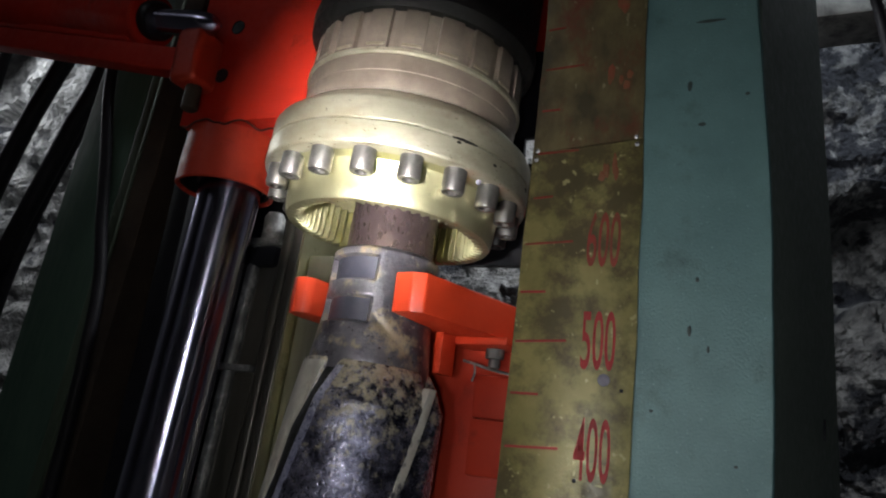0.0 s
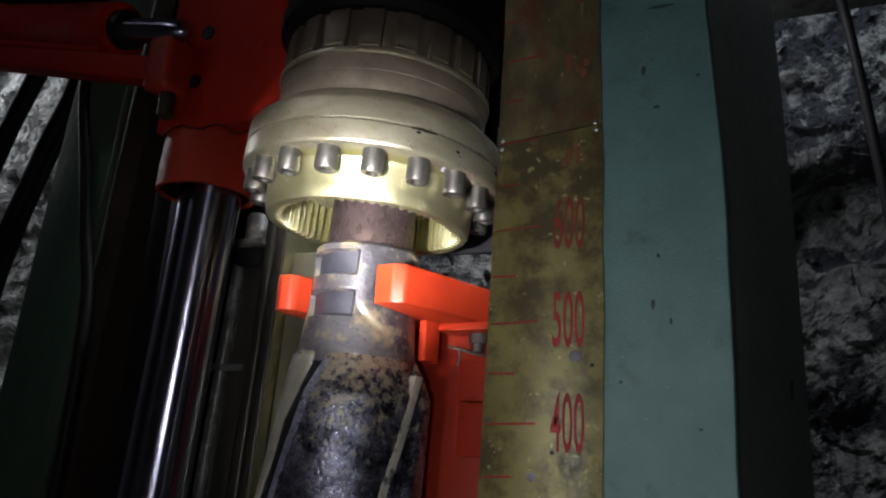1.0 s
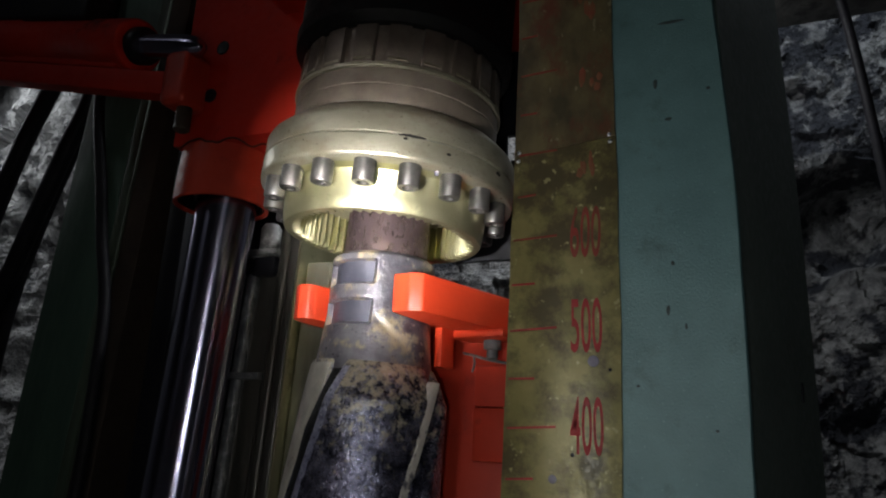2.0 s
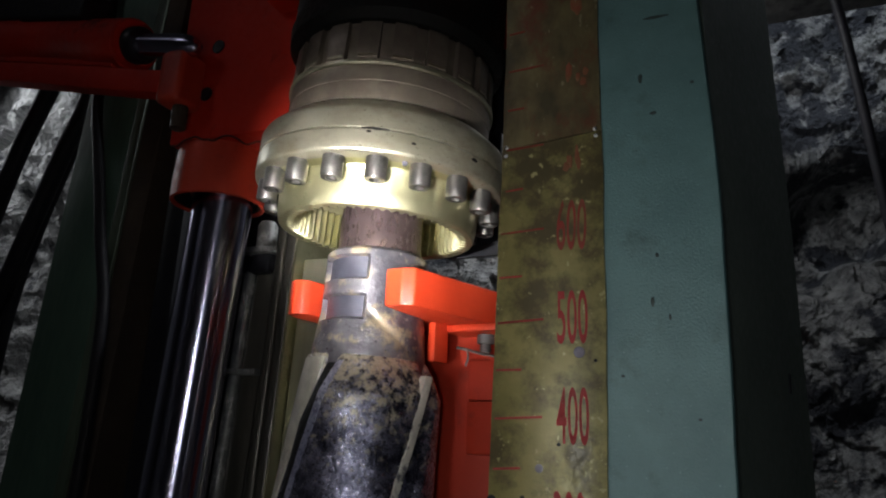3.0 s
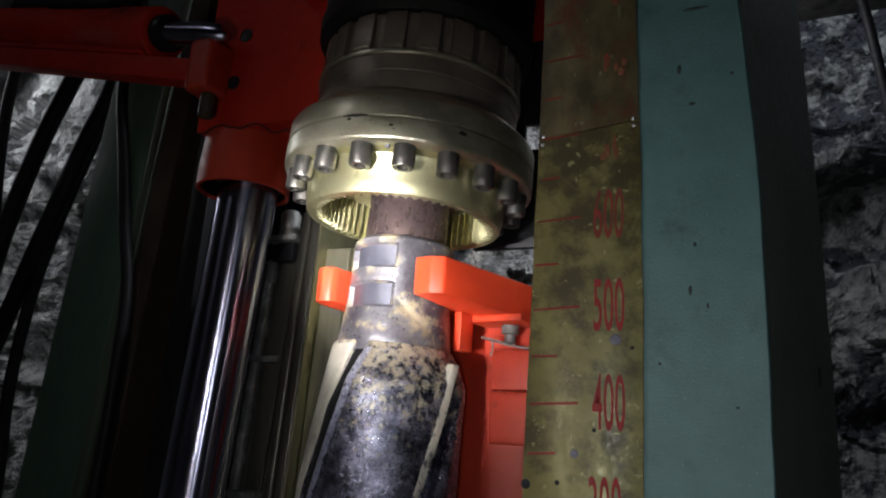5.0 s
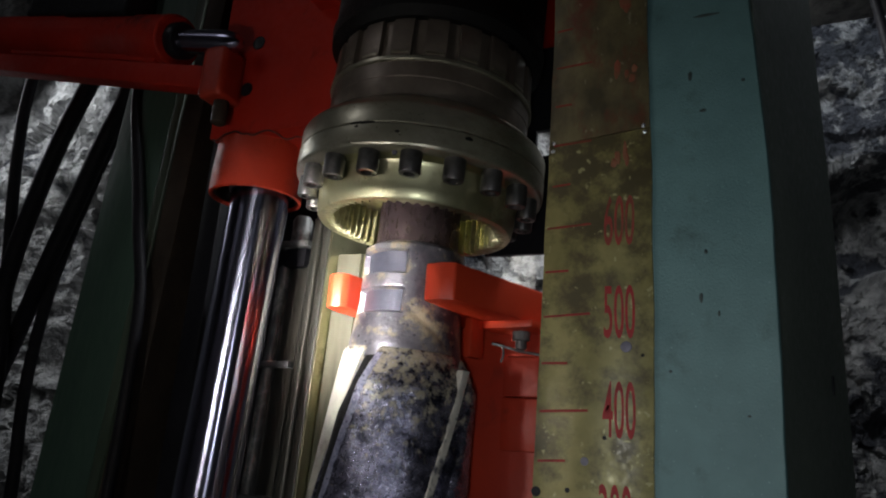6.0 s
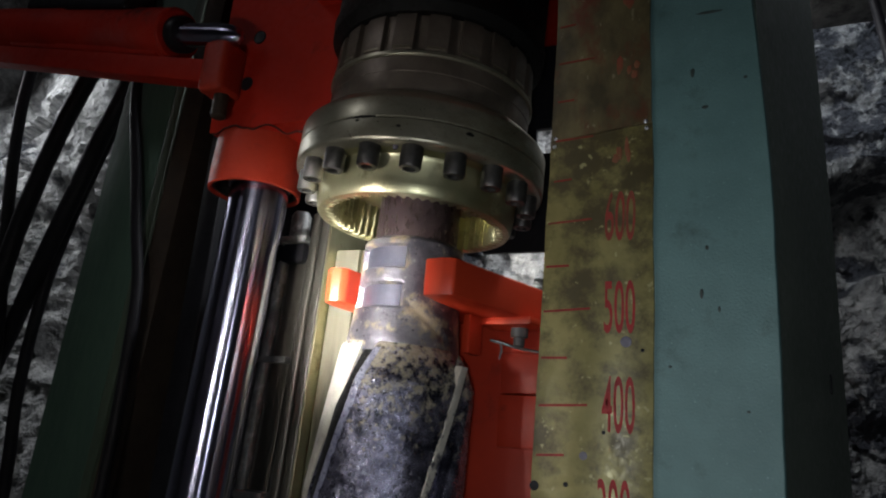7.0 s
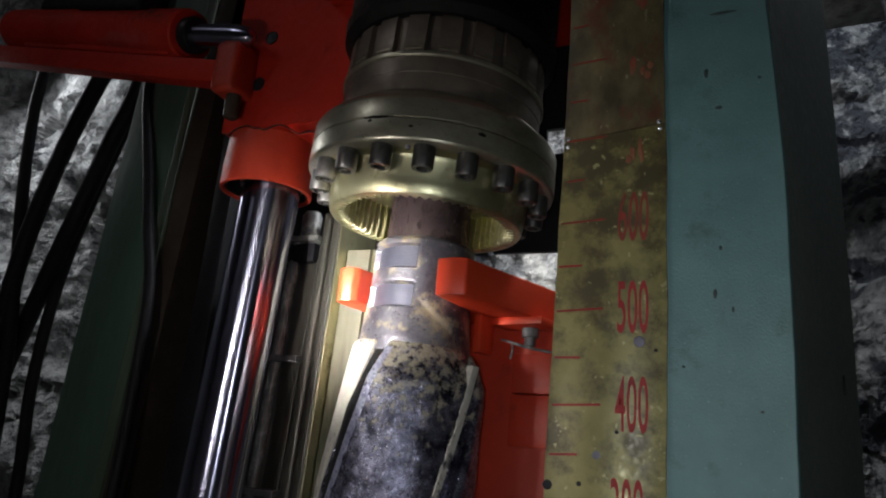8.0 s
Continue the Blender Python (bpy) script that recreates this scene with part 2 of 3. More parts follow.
def revolve(profile, segments=96, close=False, caps=True, centre=(0, 0)):
    cx, cy = centre
    return rings([[(cx + r * math.cos(math.tau * i / segments), cy + r * math.sin(math.tau * i / segments), z) for i in range(segments)] for r, z in profile],
                 close, caps)


def spline(points, steps=8):
    """A smooth line through the points."""
    ps = [Vector(p) for p in points]
    ps = [2 * ps[0] - ps[1], *ps, 2 * ps[-1] - ps[-2]]
    out = []
    for a, b, c, d in zip(ps, ps[1:], ps[2:], ps[3:]):
        for k in range(steps):
            u = k / steps
            out.append(0.5 * (2 * b + (c - a) * u + (2 * a - 5 * b + 4 * c - d) * u * u + (3 * b - a - 3 * c + d) * u ** 3))
    return out + [ps[-2]]


def tube(points, radius, sides=14, steps=8):
    line = spline(points, steps)
    loops = []
    side = None
    for i, p in enumerate(line):
        way = (line[min(i + 1, len(line) - 1)] - line[max(i - 1, 0)]).normalized()
        if side is None:
            side = way.orthogonal().normalized()
        side = (side - way * side.dot(way)).normalized()
        up = way.cross(side)
        loops.append([p + radius * (math.cos(math.tau * k / sides) * side + math.sin(math.tau * k / sides) * up) for k in range(sides)])
    return rings(loops)


def prism(outline, z0, z1, bevel=0.0):
    """An upright block over a plan outline."""
    bm = bmesh.new()
    low = [bm.verts.new((x, y, z0)) for x, y in outline]
    top = [bm.verts.new((x, y, z1)) for x, y in outline]
    n = len(outline)
    for i in range(n):
        bm.faces.new((low[i], low[(i + 1) % n], top[(i + 1) % n], top[i]))
    bm.faces.new(low[::-1])
    bm.faces.new(top)
    if bevel:
        bmesh.ops.bevel(bm, geom=bm.edges[:], offset=bevel, segments=2, affect="EDGES", profile=0.6)
    return bm


FLOOR = -0.5
LEAN = Matrix.Rotation(radians(3.1), 4, (-0.39, 0.92, 0.0))
AX, AY = -0.285, 0.2685

# ---- the heading: rock all round ----


def facets(x, z, seed, per_metre):
    """Broken planes: each cell of the face has a slope and a step of its own."""
    p = Vector((x * per_metre + 0.35 * noise.noise(Vector((x * 6, z * 6, seed))), z * per_metre * 1.15, seed))
    centre = noise.voronoi(p)[1][0]
    g = noise.cell_vector(centre * 7.31) - Vector((0.5, 0.5, 0.5))
    away = p - centre
    return (away.x * g.x + away.y * g.y) * 1.3 + 0.7 * g.z


def rock_height(x, z, seed):
    p = Vector((x * 1.7 + seed, z * 1.7, seed * 0.7))
    big = noise.fractal(p, 1.0, 2.0, 3)
    small = noise.fractal(p * 6.0, 0.9, 2.1, 4)
    return 0.11 * big + 0.07 * facets(x, z, seed, 3.2) + 0.030 * facets(x, z, seed + 2.5, 8.5) + 0.010 * facets(x, z, seed + 5.5, 20.0) + 0.030 * small


def rock_sheet(name, place, nu, nv, label, seed):
    """A rough rock face; place(u, v) gives a point and the way out of the rock."""
    verts, faces = [], []
    for j in range(nv + 1):
        for i in range(nu + 1):
            p, out, a, b = place(i / nu, j / nv)
            verts.append(Vector(p) + Vector(out) * rock_height(a, b, seed))
    for j in range(nv):
        for i in range(nu):
            k = j * (nu + 1) + i
            faces.append((k, k + 1, k + nu + 2, k + nu + 1))
    me = bpy.data.meshes.new(name)
    me.from_pydata(verts, [], faces)
    me.materials.append(rock)
    for f in me.polygons:
        f.use_smooth = False
    return tagged(new(name, me), label, "rock wall", kind="structure")


def hollow(x, z):
    """A broken-out pocket in the rock beside the column."""
    d = ((x - 0.62) / 0.24) ** 2 + ((z - 1.15 - 0.5 * (x - 0.62)) / 0.19) ** 2 + 0.5 * noise.noise(Vector((x * 7, z * 7, 4)))
    return 0.30 / (1 + math.exp(min(40, (d - 1) * 6)))


def back_plan(u):
    x = -3.4 + 5.4 * u
    return x, 1.12 + 0.75 / (1 + math.exp(-(x - 0.15) * 7)) - 0.12 * max(0, -x - 1.6)


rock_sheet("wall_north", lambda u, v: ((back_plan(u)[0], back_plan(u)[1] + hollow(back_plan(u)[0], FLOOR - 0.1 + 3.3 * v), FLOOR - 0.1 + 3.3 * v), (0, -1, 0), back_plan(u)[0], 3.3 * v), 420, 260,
           "rough grey blasted rock face with a hollow and dark patches", 3)
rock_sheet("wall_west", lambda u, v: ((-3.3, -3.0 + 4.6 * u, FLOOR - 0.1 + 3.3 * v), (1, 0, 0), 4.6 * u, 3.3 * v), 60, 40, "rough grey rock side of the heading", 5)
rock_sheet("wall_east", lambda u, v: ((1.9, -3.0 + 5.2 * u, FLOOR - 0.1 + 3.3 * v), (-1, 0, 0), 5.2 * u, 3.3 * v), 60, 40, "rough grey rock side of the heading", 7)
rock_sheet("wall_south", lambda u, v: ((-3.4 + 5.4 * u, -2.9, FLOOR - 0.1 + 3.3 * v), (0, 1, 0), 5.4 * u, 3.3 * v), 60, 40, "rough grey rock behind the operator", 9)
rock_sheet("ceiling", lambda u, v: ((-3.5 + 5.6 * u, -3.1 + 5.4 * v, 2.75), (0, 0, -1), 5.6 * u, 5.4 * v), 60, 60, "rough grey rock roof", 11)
tagged(part("floor", boxed(-3.5, 2.1, -3.1, 2.3, FLOOR - 0.1, FLOOR, 0), rock), "dusty grey concrete-covered rock floor", "floor", kind="structure")

# ---- the machine ----


def machine_base():
    t = thing("machine_base", "dark steel base frame of the drill rig on the floor", "machine base")
    part("deck", boxed(-1.35, 0.45, -0.06, 0.75, FLOOR, FLOOR + 0.14, 0.006), green_dark, t)
    part("skid", boxed(-1.45, 0.55, 0.1, 0.2, FLOOR, FLOOR + 0.1, 0.006), black, t)


BASE = FLOOR + 0.14


def bow(z):
    """The column's outer edge draws in above the middle."""
    return 0.003 - 0.062 * max(0.0, z - 0.62) ** 1.25 - 0.02 * max(0.0, 0.45 - z)


def bowed(bm):
    for v in bm.verts:
        v.co.x += 0.75 * bow(0.62 + (v.co.z - 0.70) * 0.6) - 0.003
    return bm


def stacked(outline, z0, z1, n=24):
    return rings([[(x, y, z0 + (z1 - z0) * k / n) for x, y in outline] for k in range(n + 1)])


def scale_column():
    t = thing("scale_column", "blue-green painted steel column with a dark green side", "machine column")
    # front plate with an uneven flame-cut edge
    rows = []
    n = 60
    for j in range(n + 1):
        z = BASE + (1.75 - BASE) * j / n
        wob = 0.0016 * noise.noise(Vector((0, 0, z * 14))) + bow(z)
        rows.append([(0.034, 0.0, z), (0.246 + wob, 0.0, z), (0.248 + wob, 0.003, z), (0.248 + wob, 0.022, z), (0.034, 0.022, z)])
    part("front_plate", rings(rows), teal, t, "blue-green painted front plate with small chips")
    part("side_plate", bowed(stacked([(0.236, 0.0235), (0.2475, 0.0235), (0.345, 0.389), (0.332, 0.389)], BASE, 1.75)), green_dark, t, "dark green side plate")
    part("back_plate", prism([(0.014, 0.39), (0.300, 0.39), (0.300, 0.405), (0.014, 0.405)], BASE, 1.75, 0.002), green_dark, t)
    part("inner_plate", prism([(0.034, 0.0225), (0.048, 0.0225), (0.048, 0.39), (0.034, 0.39)], BASE, 1.75, 0.002), green_dark, t)
    # chips in the paint
    for x, z, w, h in ((0.196, 0.836, 0.034, 0.004), (0.181, 0.514, 0.004, 0.012), (0.197, 0.498, 0.003, 0.007), (0.177, 0.763, 0.005, 0.013), (0.189, 0.72, 0.008, 0.005),
                       (0.187, 0.562, 0.004, 0.006), (0.15, 0.44, 0.004, 0.003), (0.23, 0.75, 0.005, 0.004), (0.22, 0.40, 0.004, 0.003)):
        bm = bmesh.new()
        bmesh.ops.create_icosphere(bm, subdivisions=2, radius=1)
        for v in bm.verts:
            v.co *= 1 + 0.35 * noise.noise(v.co * 1.7 + Vector((x * 90, z * 70, 0)))
        bmesh.ops.scale(bm, vec=(w * 0.44, 0.0008, h * 0.42), verts=bm.verts)
        bmesh.ops.translate(bm, vec=(x, -0.0004, z), verts=bm.verts)
        part("paint_chip", bm, chip_mat, t, "dark chip in the paint")
    # small black mark on the dark side
    bm = boxed(-0.004, 0.004, -0.001, 0.001, -0.012, 0.012, 0.0008)
    bmesh.ops.transform(bm, matrix=pose(0.316, 0.268, 0.455, 0, 12, 76), verts=bm.verts)
    part("dark_mark", bm, black, t)


def digits(text, size, condense, material, m, parent):
    """A painted number, one object a figure."""
    for k, sign in enumerate(text):
        cu = bpy.data.curves.new("numeral", "FONT")
        cu.body, cu.size, cu.align_x, cu.align_y, cu.extrude = sign, size, "CENTER", "CENTER", 0.0004
        cu.offset = 0.0007
        ob = new("numeral", cu)
        dg = bpy.context.evaluated_depsgraph_get()
        me = bpy.data.meshes.new_from_object(ob.evaluated_get(dg))
        bpy.data.objects.remove(ob)
        me.materials.clear()
        me.materials.append(material)
        me.transform(m @ Matrix.Translation(((k - 1) * 0.0112, 0, 0)) @ Matrix.Diagonal((condense, 1, 1, 1)))
        out = new("numeral", me)
        out.parent = parent
        tagged(out, "hand-painted red figure " + sign)


def scale_plate():
    t = thing("scale_plate", "dirty yellow metal scale plate with red marks and numbers", "ruler")
    def strip(z0, z1, n, slant0, slant1):
        rows = []
        for j in range(n + 1):
            z = z0 + (z1 - z0) * j / n
            tilt = slant0 * (j == 0) + slant1 * (j == n)
            w = 0.0012 * noise.noise(Vector((3, 0, z * 16)))
            left = 0.0135 + 0.0105 * min(1, max(0, (z - 0.31) / 0.5))
            right = 0.1325 + 0.0014 * noise.noise(Vector((9, 0, z * 13))) + 0.002 * math.sin(z * 6.0 - 1.7)
            rows.append([(left + w, -0.0045, z), (right, -0.0045, z + tilt), (right + 0.0006, -0.004, z + tilt), (right + 0.0006, -0.0002, z + tilt), (left + w - 0.0006, -0.0002, z),
                         (left + w - 0.0006, -0.004, z)])
        return rings(rows)
    part("plate", strip(BASE + 0.02, 0.6945, 56, 0, 0.011), brass, t, "mottled yellow plate with dark stains")
    part("plate", strip(0.6960, 1.70, 50, 0.011, 0), brass_brown, t, "weathered brown plate with rubbed red paint")
    for x, z in ((0.0262, 0.6985), (0.0255, 0.6885), (0.1275, 0.7085), (0.1285, 0.7005)):
        bm = revolve([(0.0024, 0), (0.0023, 0.0010), (0.0014, 0.0017), (0.0002, 0.0019)], 16)
        bmesh.ops.transform(bm, matrix=pose(x, -0.0044, z, 90, 0, 0), verts=bm.verts)
        part("screw", bm, screw_metal, t, "small bright screw")
    rng = random.Random(8)
    y = -0.0049
    for k in range(1, 29):
        z = 0.05 * k - 0.25
        if z > 1.4:
            break
        z = round(z, 3)
        whole = abs((z * 10) - round(z * 10)) < 1e-6
        x0, x1 = 0.0175 + 0.006 * max(0, min(1, (z - 0.35) * 2.5)), (0.0695 if whole else 0.047) + rng.uniform(-0.001, 0.001)
        if z > 0.62:
            x0 += 0.004
        faded = z > 0.58
        bm = boxed(x0, x1, y - 0.0003, y + 0.0008, -0.0012, 0.0012, 0.0002, segments=1)
        bmesh.ops.transform(bm, matrix=Matrix.Translation((0, 0, z - 0.005)) @ Matrix.Translation((x0, 0, 0)) @ pose(0, 0, 0, 0, rng.uniform(-4.5, -0.5), 0) @ Matrix.Translation((-x0, 0, 0)), verts=bm.verts)
        part("mark", bm, letter_worn if faded else letter, t)
        if whole and 0.25 < z < 0.65:
            digits(str(int(round(z * 1000))), 0.078, 0.28, letter_worn if faded else letter, pose(0.1005 - 0.004 * (0.4 > z), y + 0.0002, z - 0.003, 90, rng.uniform(-2, 2), 0), t)
        elif whole and z > 0:
            # smeared figures that cannot be read
            for q in range(5):
                bm = bmesh.new()
                bmesh.ops.create_icosphere(bm, subdivisions=2, radius=1)
                for v in bm.verts:
                    v.co *= 1 + 0.5 * noise.noise(v.co * 2.1 + Vector((q * 7.3, z * 31, 0)))
                bmesh.ops.scale(bm, vec=(rng.uniform(0.0015, 0.0036), 0.0005, rng.uniform(0.005, 0.013)), verts=bm.verts)
                bmesh.ops.translate(bm, vec=(0.107 + rng.uniform(-0.012, 0.012), y + 0.0002, z - 0.026 + rng.uniform(-0.010, 0.012)), verts=bm.verts)
                part("numeral_smear", bm, letter_faint, t, "smeared red paint where a figure stood")
    # rivet heads, and black discs painting the shaded inside of holes
    for x, z, r, mat in ((0.1075, 0.4635, 0.0058, rivet_metal), (0.066, 0.348, 0.0042, rivet_metal), (0.0165, 0.315, 0.0050, black),
                         (0.049, 0.319, 0.0025, black), (0.086, 0.372, 0.002, black), (0.124, 0.455, 0.0018, black)):
        bm = revolve([(r, 0), (r * 0.95, 0.0008), (r * 0.6, 0.0012), (r * 0.1, 0.0013)], 20)
        bmesh.ops.transform(bm, matrix=pose(x, y + 0.0004, z, 90, 0, 0), verts=bm.verts)
        part("rivet", bm, mat, t, "dull rivet head" if mat is rivet_metal else "black disc painting a shaded hole in the plate")


# ---- drill string ----


def bite(u, lo, hi, soft):
    return max(0.0, min(1.0, (u - lo) / soft)) * max(0.0, min(1.0, (hi - u) / soft))


def drill_pipe():
    t = thing("drill_pipe", "muddy steel stabiliser pipe with spiral blades, held in the red fork", "drill pipe")
    t.matrix_world = Matrix.Translation((AX, AY, 0.55)) @ Matrix.Rotation(radians(2.2), 4, (-0.39, 0.92, 0.0)) @ Matrix.Translation((0, 0, -0.55))
    # collar with two sawn wrench flats and a diagonal gouge
    n = 240
    zs = [0.470 + 0.0025 * k for k in range(75)]
    loops = []
    for z in zs:
        base = 0.0835
        if z > 0.648:
            base -= 0.010 * ((z - 0.648) / 0.0075) ** 1.5 if z < 0.6555 else 0.012
        if z < 0.56:
            base += 0.0075 * min(1, (0.56 - z) / 0.07)
        row = []
        for k in range(n):
            a = -180 + 360 * k / n
            cut = 0.0
            for turn in (0, 180):
                u = (a + 110 - turn + 180) % 360 - 180
                cut = max(cut, bite(u, -40, 40, 3) * max(bite(z, 0.601, 0.640, 0.003), bite(z, 0.538, 0.578, 0.003)))
            d = (z - 0.534) + (a + 52) * 0.0011
            gouge = max(0, 1 - abs(d) / 0.010) * bite(a, -70, -15, 6)
            r = base - 0.011 * cut - 0.0022 * gouge + 0.0006 * noise.noise(Vector((a * 0.05, 0, z * 40)))
            row.append((r * math.cos(radians(a)), r * math.sin(radians(a)), z))
        loops.append(row)
    collar = part("collar", rings(loops), collar_mat, t, "scuffed grey collar with wrench flats and yellow mud")
    for z0, z1 in ((0.6035, 0.6375), (0.5405, 0.5755)):
        for turn in (0, 180):
            rr = [[((0.0745 + dr) * math.cos(radians(a)), (0.0745 + dr) * math.sin(radians(a)), z) for z, dr in ((z0, -0.004), (z0, 0), (z1, 0), (z1, -0.004))]
                  for a in [-147 + turn + 2 * k for k in range(38)]]
            part("wrench_flat", rings(rr), slot_mat, collar, "dark blued wrench flat")
    part("pin_end", revolve([(0.06, 0.64), (0.0685, 0.645), (0.0685, 0.70), (0.068, 0.702), (0.068, 0.83), (0.05, 0.835)], 80), rust, t, "brown rusted threaded end")
    part("core", revolve([(0.09, BASE), (0.097, BASE + 0.01), (0.097, 0.36), (0.093, 0.452), (0.090, 0.474), (0.087, 0.482), (0.07, 0.485)], 96), blade_mat, t, "mud-caked bluish body")
    # four wide spiral blades, narrow grooves between
    width, twist, z_top = 77.5, 141.0, 0.484
    zz = [BASE + 0.05 + (z_top - BASE - 0.05) * (1 - (1 - k / 90) ** 1.6) for k in range(91)]

    def blade(reach, low, power, width):
        loops = []
        for z in zz:
            start = -89 + twist * (z - 0.478)
            ramp = min(1, (z_top - z) / reach) ** power
            outer = low + (0.121 - low) * ramp
            outline = []
            for k in range(33):
                u = k / 32
                edge = min(u, 1 - u) * width
                lip = 0.006 * max(0, 1 - edge / 4.0) ** 1.5
                a = radians(start + width * u)
                q = outer - lip + 0.0012 * noise.noise(Vector((u * 9, z * 60, 1))) * min(1, edge / 6)
                outline.append((q * math.cos(a), q * math.sin(a), z))
            for k in range(17):
                a = radians(start + width * (1 - k / 16))
                outline.append((0.0895 * math.cos(a), 0.0895 * math.sin(a), z))
            loops.append(outline)
        return rings(loops)
    text = "wide spiral blade with blue-black wear and dried mud"
    first = part("blade", blade(0.055, 0.092, 0.75, 84.0), blade_mat, t, text)
    for k in (1, 2):
        ob = tagged(new("blade", first.data), text)
        ob.parent = t
        ob.matrix_local = pose(0, 0, 0, 0, 0, 10 + 91 * k)
    # left blade, with its lit face painted pale
    ob = part("blade", blade(0.22, 0.0955, 0.85, width), blade_mat, t, "spiral blade with a face painted pale for the light")
    ob.matrix_local = pose(0, 0, 0, 0, 0, -90)
    rows = []
    for z in [z for z in zz if z < z_top - 0.004]:
        start = -89 + twist * (z - 0.478)
        q = 0.0955 + 0.0255 * min(1, (z_top - z) / 0.22) ** 0.85 + 0.0012
        span = [start + 2 + (width - 3.2) * k / 24 for k in range(25)]
        rows.append([((q - 0.0025 * (k in (0, 24))) * math.cos(radians(a)), (q - 0.0025 * (k in (0, 24))) * math.sin(radians(a)), z) for k, a in enumerate(span)]
                    + [((q - 0.005) * math.cos(radians(a)), (q - 0.005) * math.sin(radians(a)), z) for a in span[::-1]])
    part("lit_face", rings(rows), lit_blade, ob, "pale face painted for the light on this blade")
    # pale rubbed strip with a painted highlight along the trailing edge of the front blade
    rows = []
    for z in [0.0 + 0.462 * k / 150 for k in range(151)]:
        a0 = -89 + twist * (z - 0.478) + 84.0
        w = 2.6 + 9.0 * z + 0.7 * noise.noise(Vector((4, 0, z * 34))) + 0.7 * noise.noise(Vector((9, 0, z * 110)))
        rows.append([(r * math.cos(radians(a)), r * math.sin(radians(a)), z) for r, a in ((0.110, a0 - w), (0.1215, a0 - w), (0.1228, a0 - 0.85 * w), (0.1226, a0 + 0.6), (0.121, a0 + 1.0), (0.110, a0 + 1.0))])
    part("edge_highlight", rings(rows), strip_mat, first, "pale rubbed edge with its highlight painted in")
    # black strip painting the shade in the groove before the leading edge
    rows = []
    for z in [0.0 + 0.470 * k / 100 for k in range(101)]:
        a0 = -89 + twist * (z - 0.478)
        q = 0.0905 + 0.0250 * min(1, (z_top - z) / 0.10) ** 0.85
        rows.append([(r * math.cos(radians(a)), r * math.sin(radians(a)), z) for r, a in ((0.088, a0 - 13), (q - 0.004, a0 - 12), (q, a0 - 8), (q + 0.0035, a0 - 2), (q + 0.0045, a0 + 1.5), (0.088, a0 + 1.5))])
    part("groove_shade", rings(rows), grease_shade, t, "black strip painting the shade in the groove")
    # bluish steel band along the leading edge, its glint painted in
    rows = []
    for z in [0.0 + 0.474 * k / 120 for k in range(121)]:
        a0 = -89 + twist * (z - 0.478)
        q = 0.092 + 0.029 * min(1, (z_top - z) / 0.055) ** 0.75
        w = 8.5 + 1.6 * noise.noise(Vector((2, 0, z * 40))) + 1.0 * noise.noise(Vector((5, 0, z * 130)))
        rows.append([(r * math.cos(radians(a)), r * math.sin(radians(a)), z) for r, a in ((q - 0.010, a0 + 1.6), (q - 0.0045, a0 + 1.6), (q - 0.0002, a0 + 2.6), (q + 0.0009, a0 + 4.2), (q + 0.0010, a0 + w), (q - 0.010, a0 + w))])
    part("edge_glint", rings(rows), glint_blue, first, "bluish steel edge with a painted glint")
    return t


def holding_fork():
    t = thing("holding_fork", "bright orange-red holding fork gripping the drill pipe", "wrench fork", (AX + 0.006, AY, 0), turn=FORK_TURN)
    # plan in the fork's own axes: the mouth opens towards -y
    g, w, f = 0.0765, 0.049, -0.092
    off = 0.010
    right = [(g, f + 0.004), (g + 0.004, f), (g + w - 0.018, f), (g + w, f + 0.010), (g + w + 0.03, 0.19), (g + w + 0.03, 0.27)]
    left = [(-g - w - 0.03, 0.27), (-g - w - 0.03, 0.19), (-g - w, f + 0.034), (-g - w + 0.010, f + 0.010), (-g - w + 0.027, f), (-g - 0.006, f + 0.006), (-g, f + 0.016)]
    right = [(x + off, y) for x, y in right]
    throat = [(-g * math.cos(radians(a)), 0.01 + g * math.sin(radians(a))) for a in range(0, 181, 12)]
    part("fork_plate", prism([*right, *left, *throat], 0.551, 0.607, 0.0035), red, t, "thick fork plate in fresh orange-red paint")
    part("lug", boxed(0.075, 0.175, 0.085, 0.20, 0.538, 0.5505, 0.003), red, t)
    part("guide_block", boxed(0.070, 0.084, 0.05, 0.09, 0.487, 0.5505, 0.003), red, t)
    bm = revolve([(0.007, 0.507), (0.0095, 0.509), (0.0095, 0.522), (0.0145, 0.523), (0.0145, 0.5375)], 24)
    bmesh.ops.translate(bm, vec=(0.133, 0.128, 0), verts=bm.verts)
    pin = part("lock_pin", bm, clamp_metal, t, "bare steel lock pin")
    part("cotter", tube([(0.094, 0.100, 0.515), (0.111, 0.105, 0.511), (0.133, 0.128, 0.505), (0.166, 0.142, 0.500)], 0.0022, 8), clamp_metal, pin, "bent split pin")
    part("cotter_leg", tube([(0.111, 0.105, 0.511), (0.114, 0.104, 0.498), (0.110, 0.104, 0.484)], 0.0018, 8), clamp_metal, pin)


FORK_TURN = -10.5


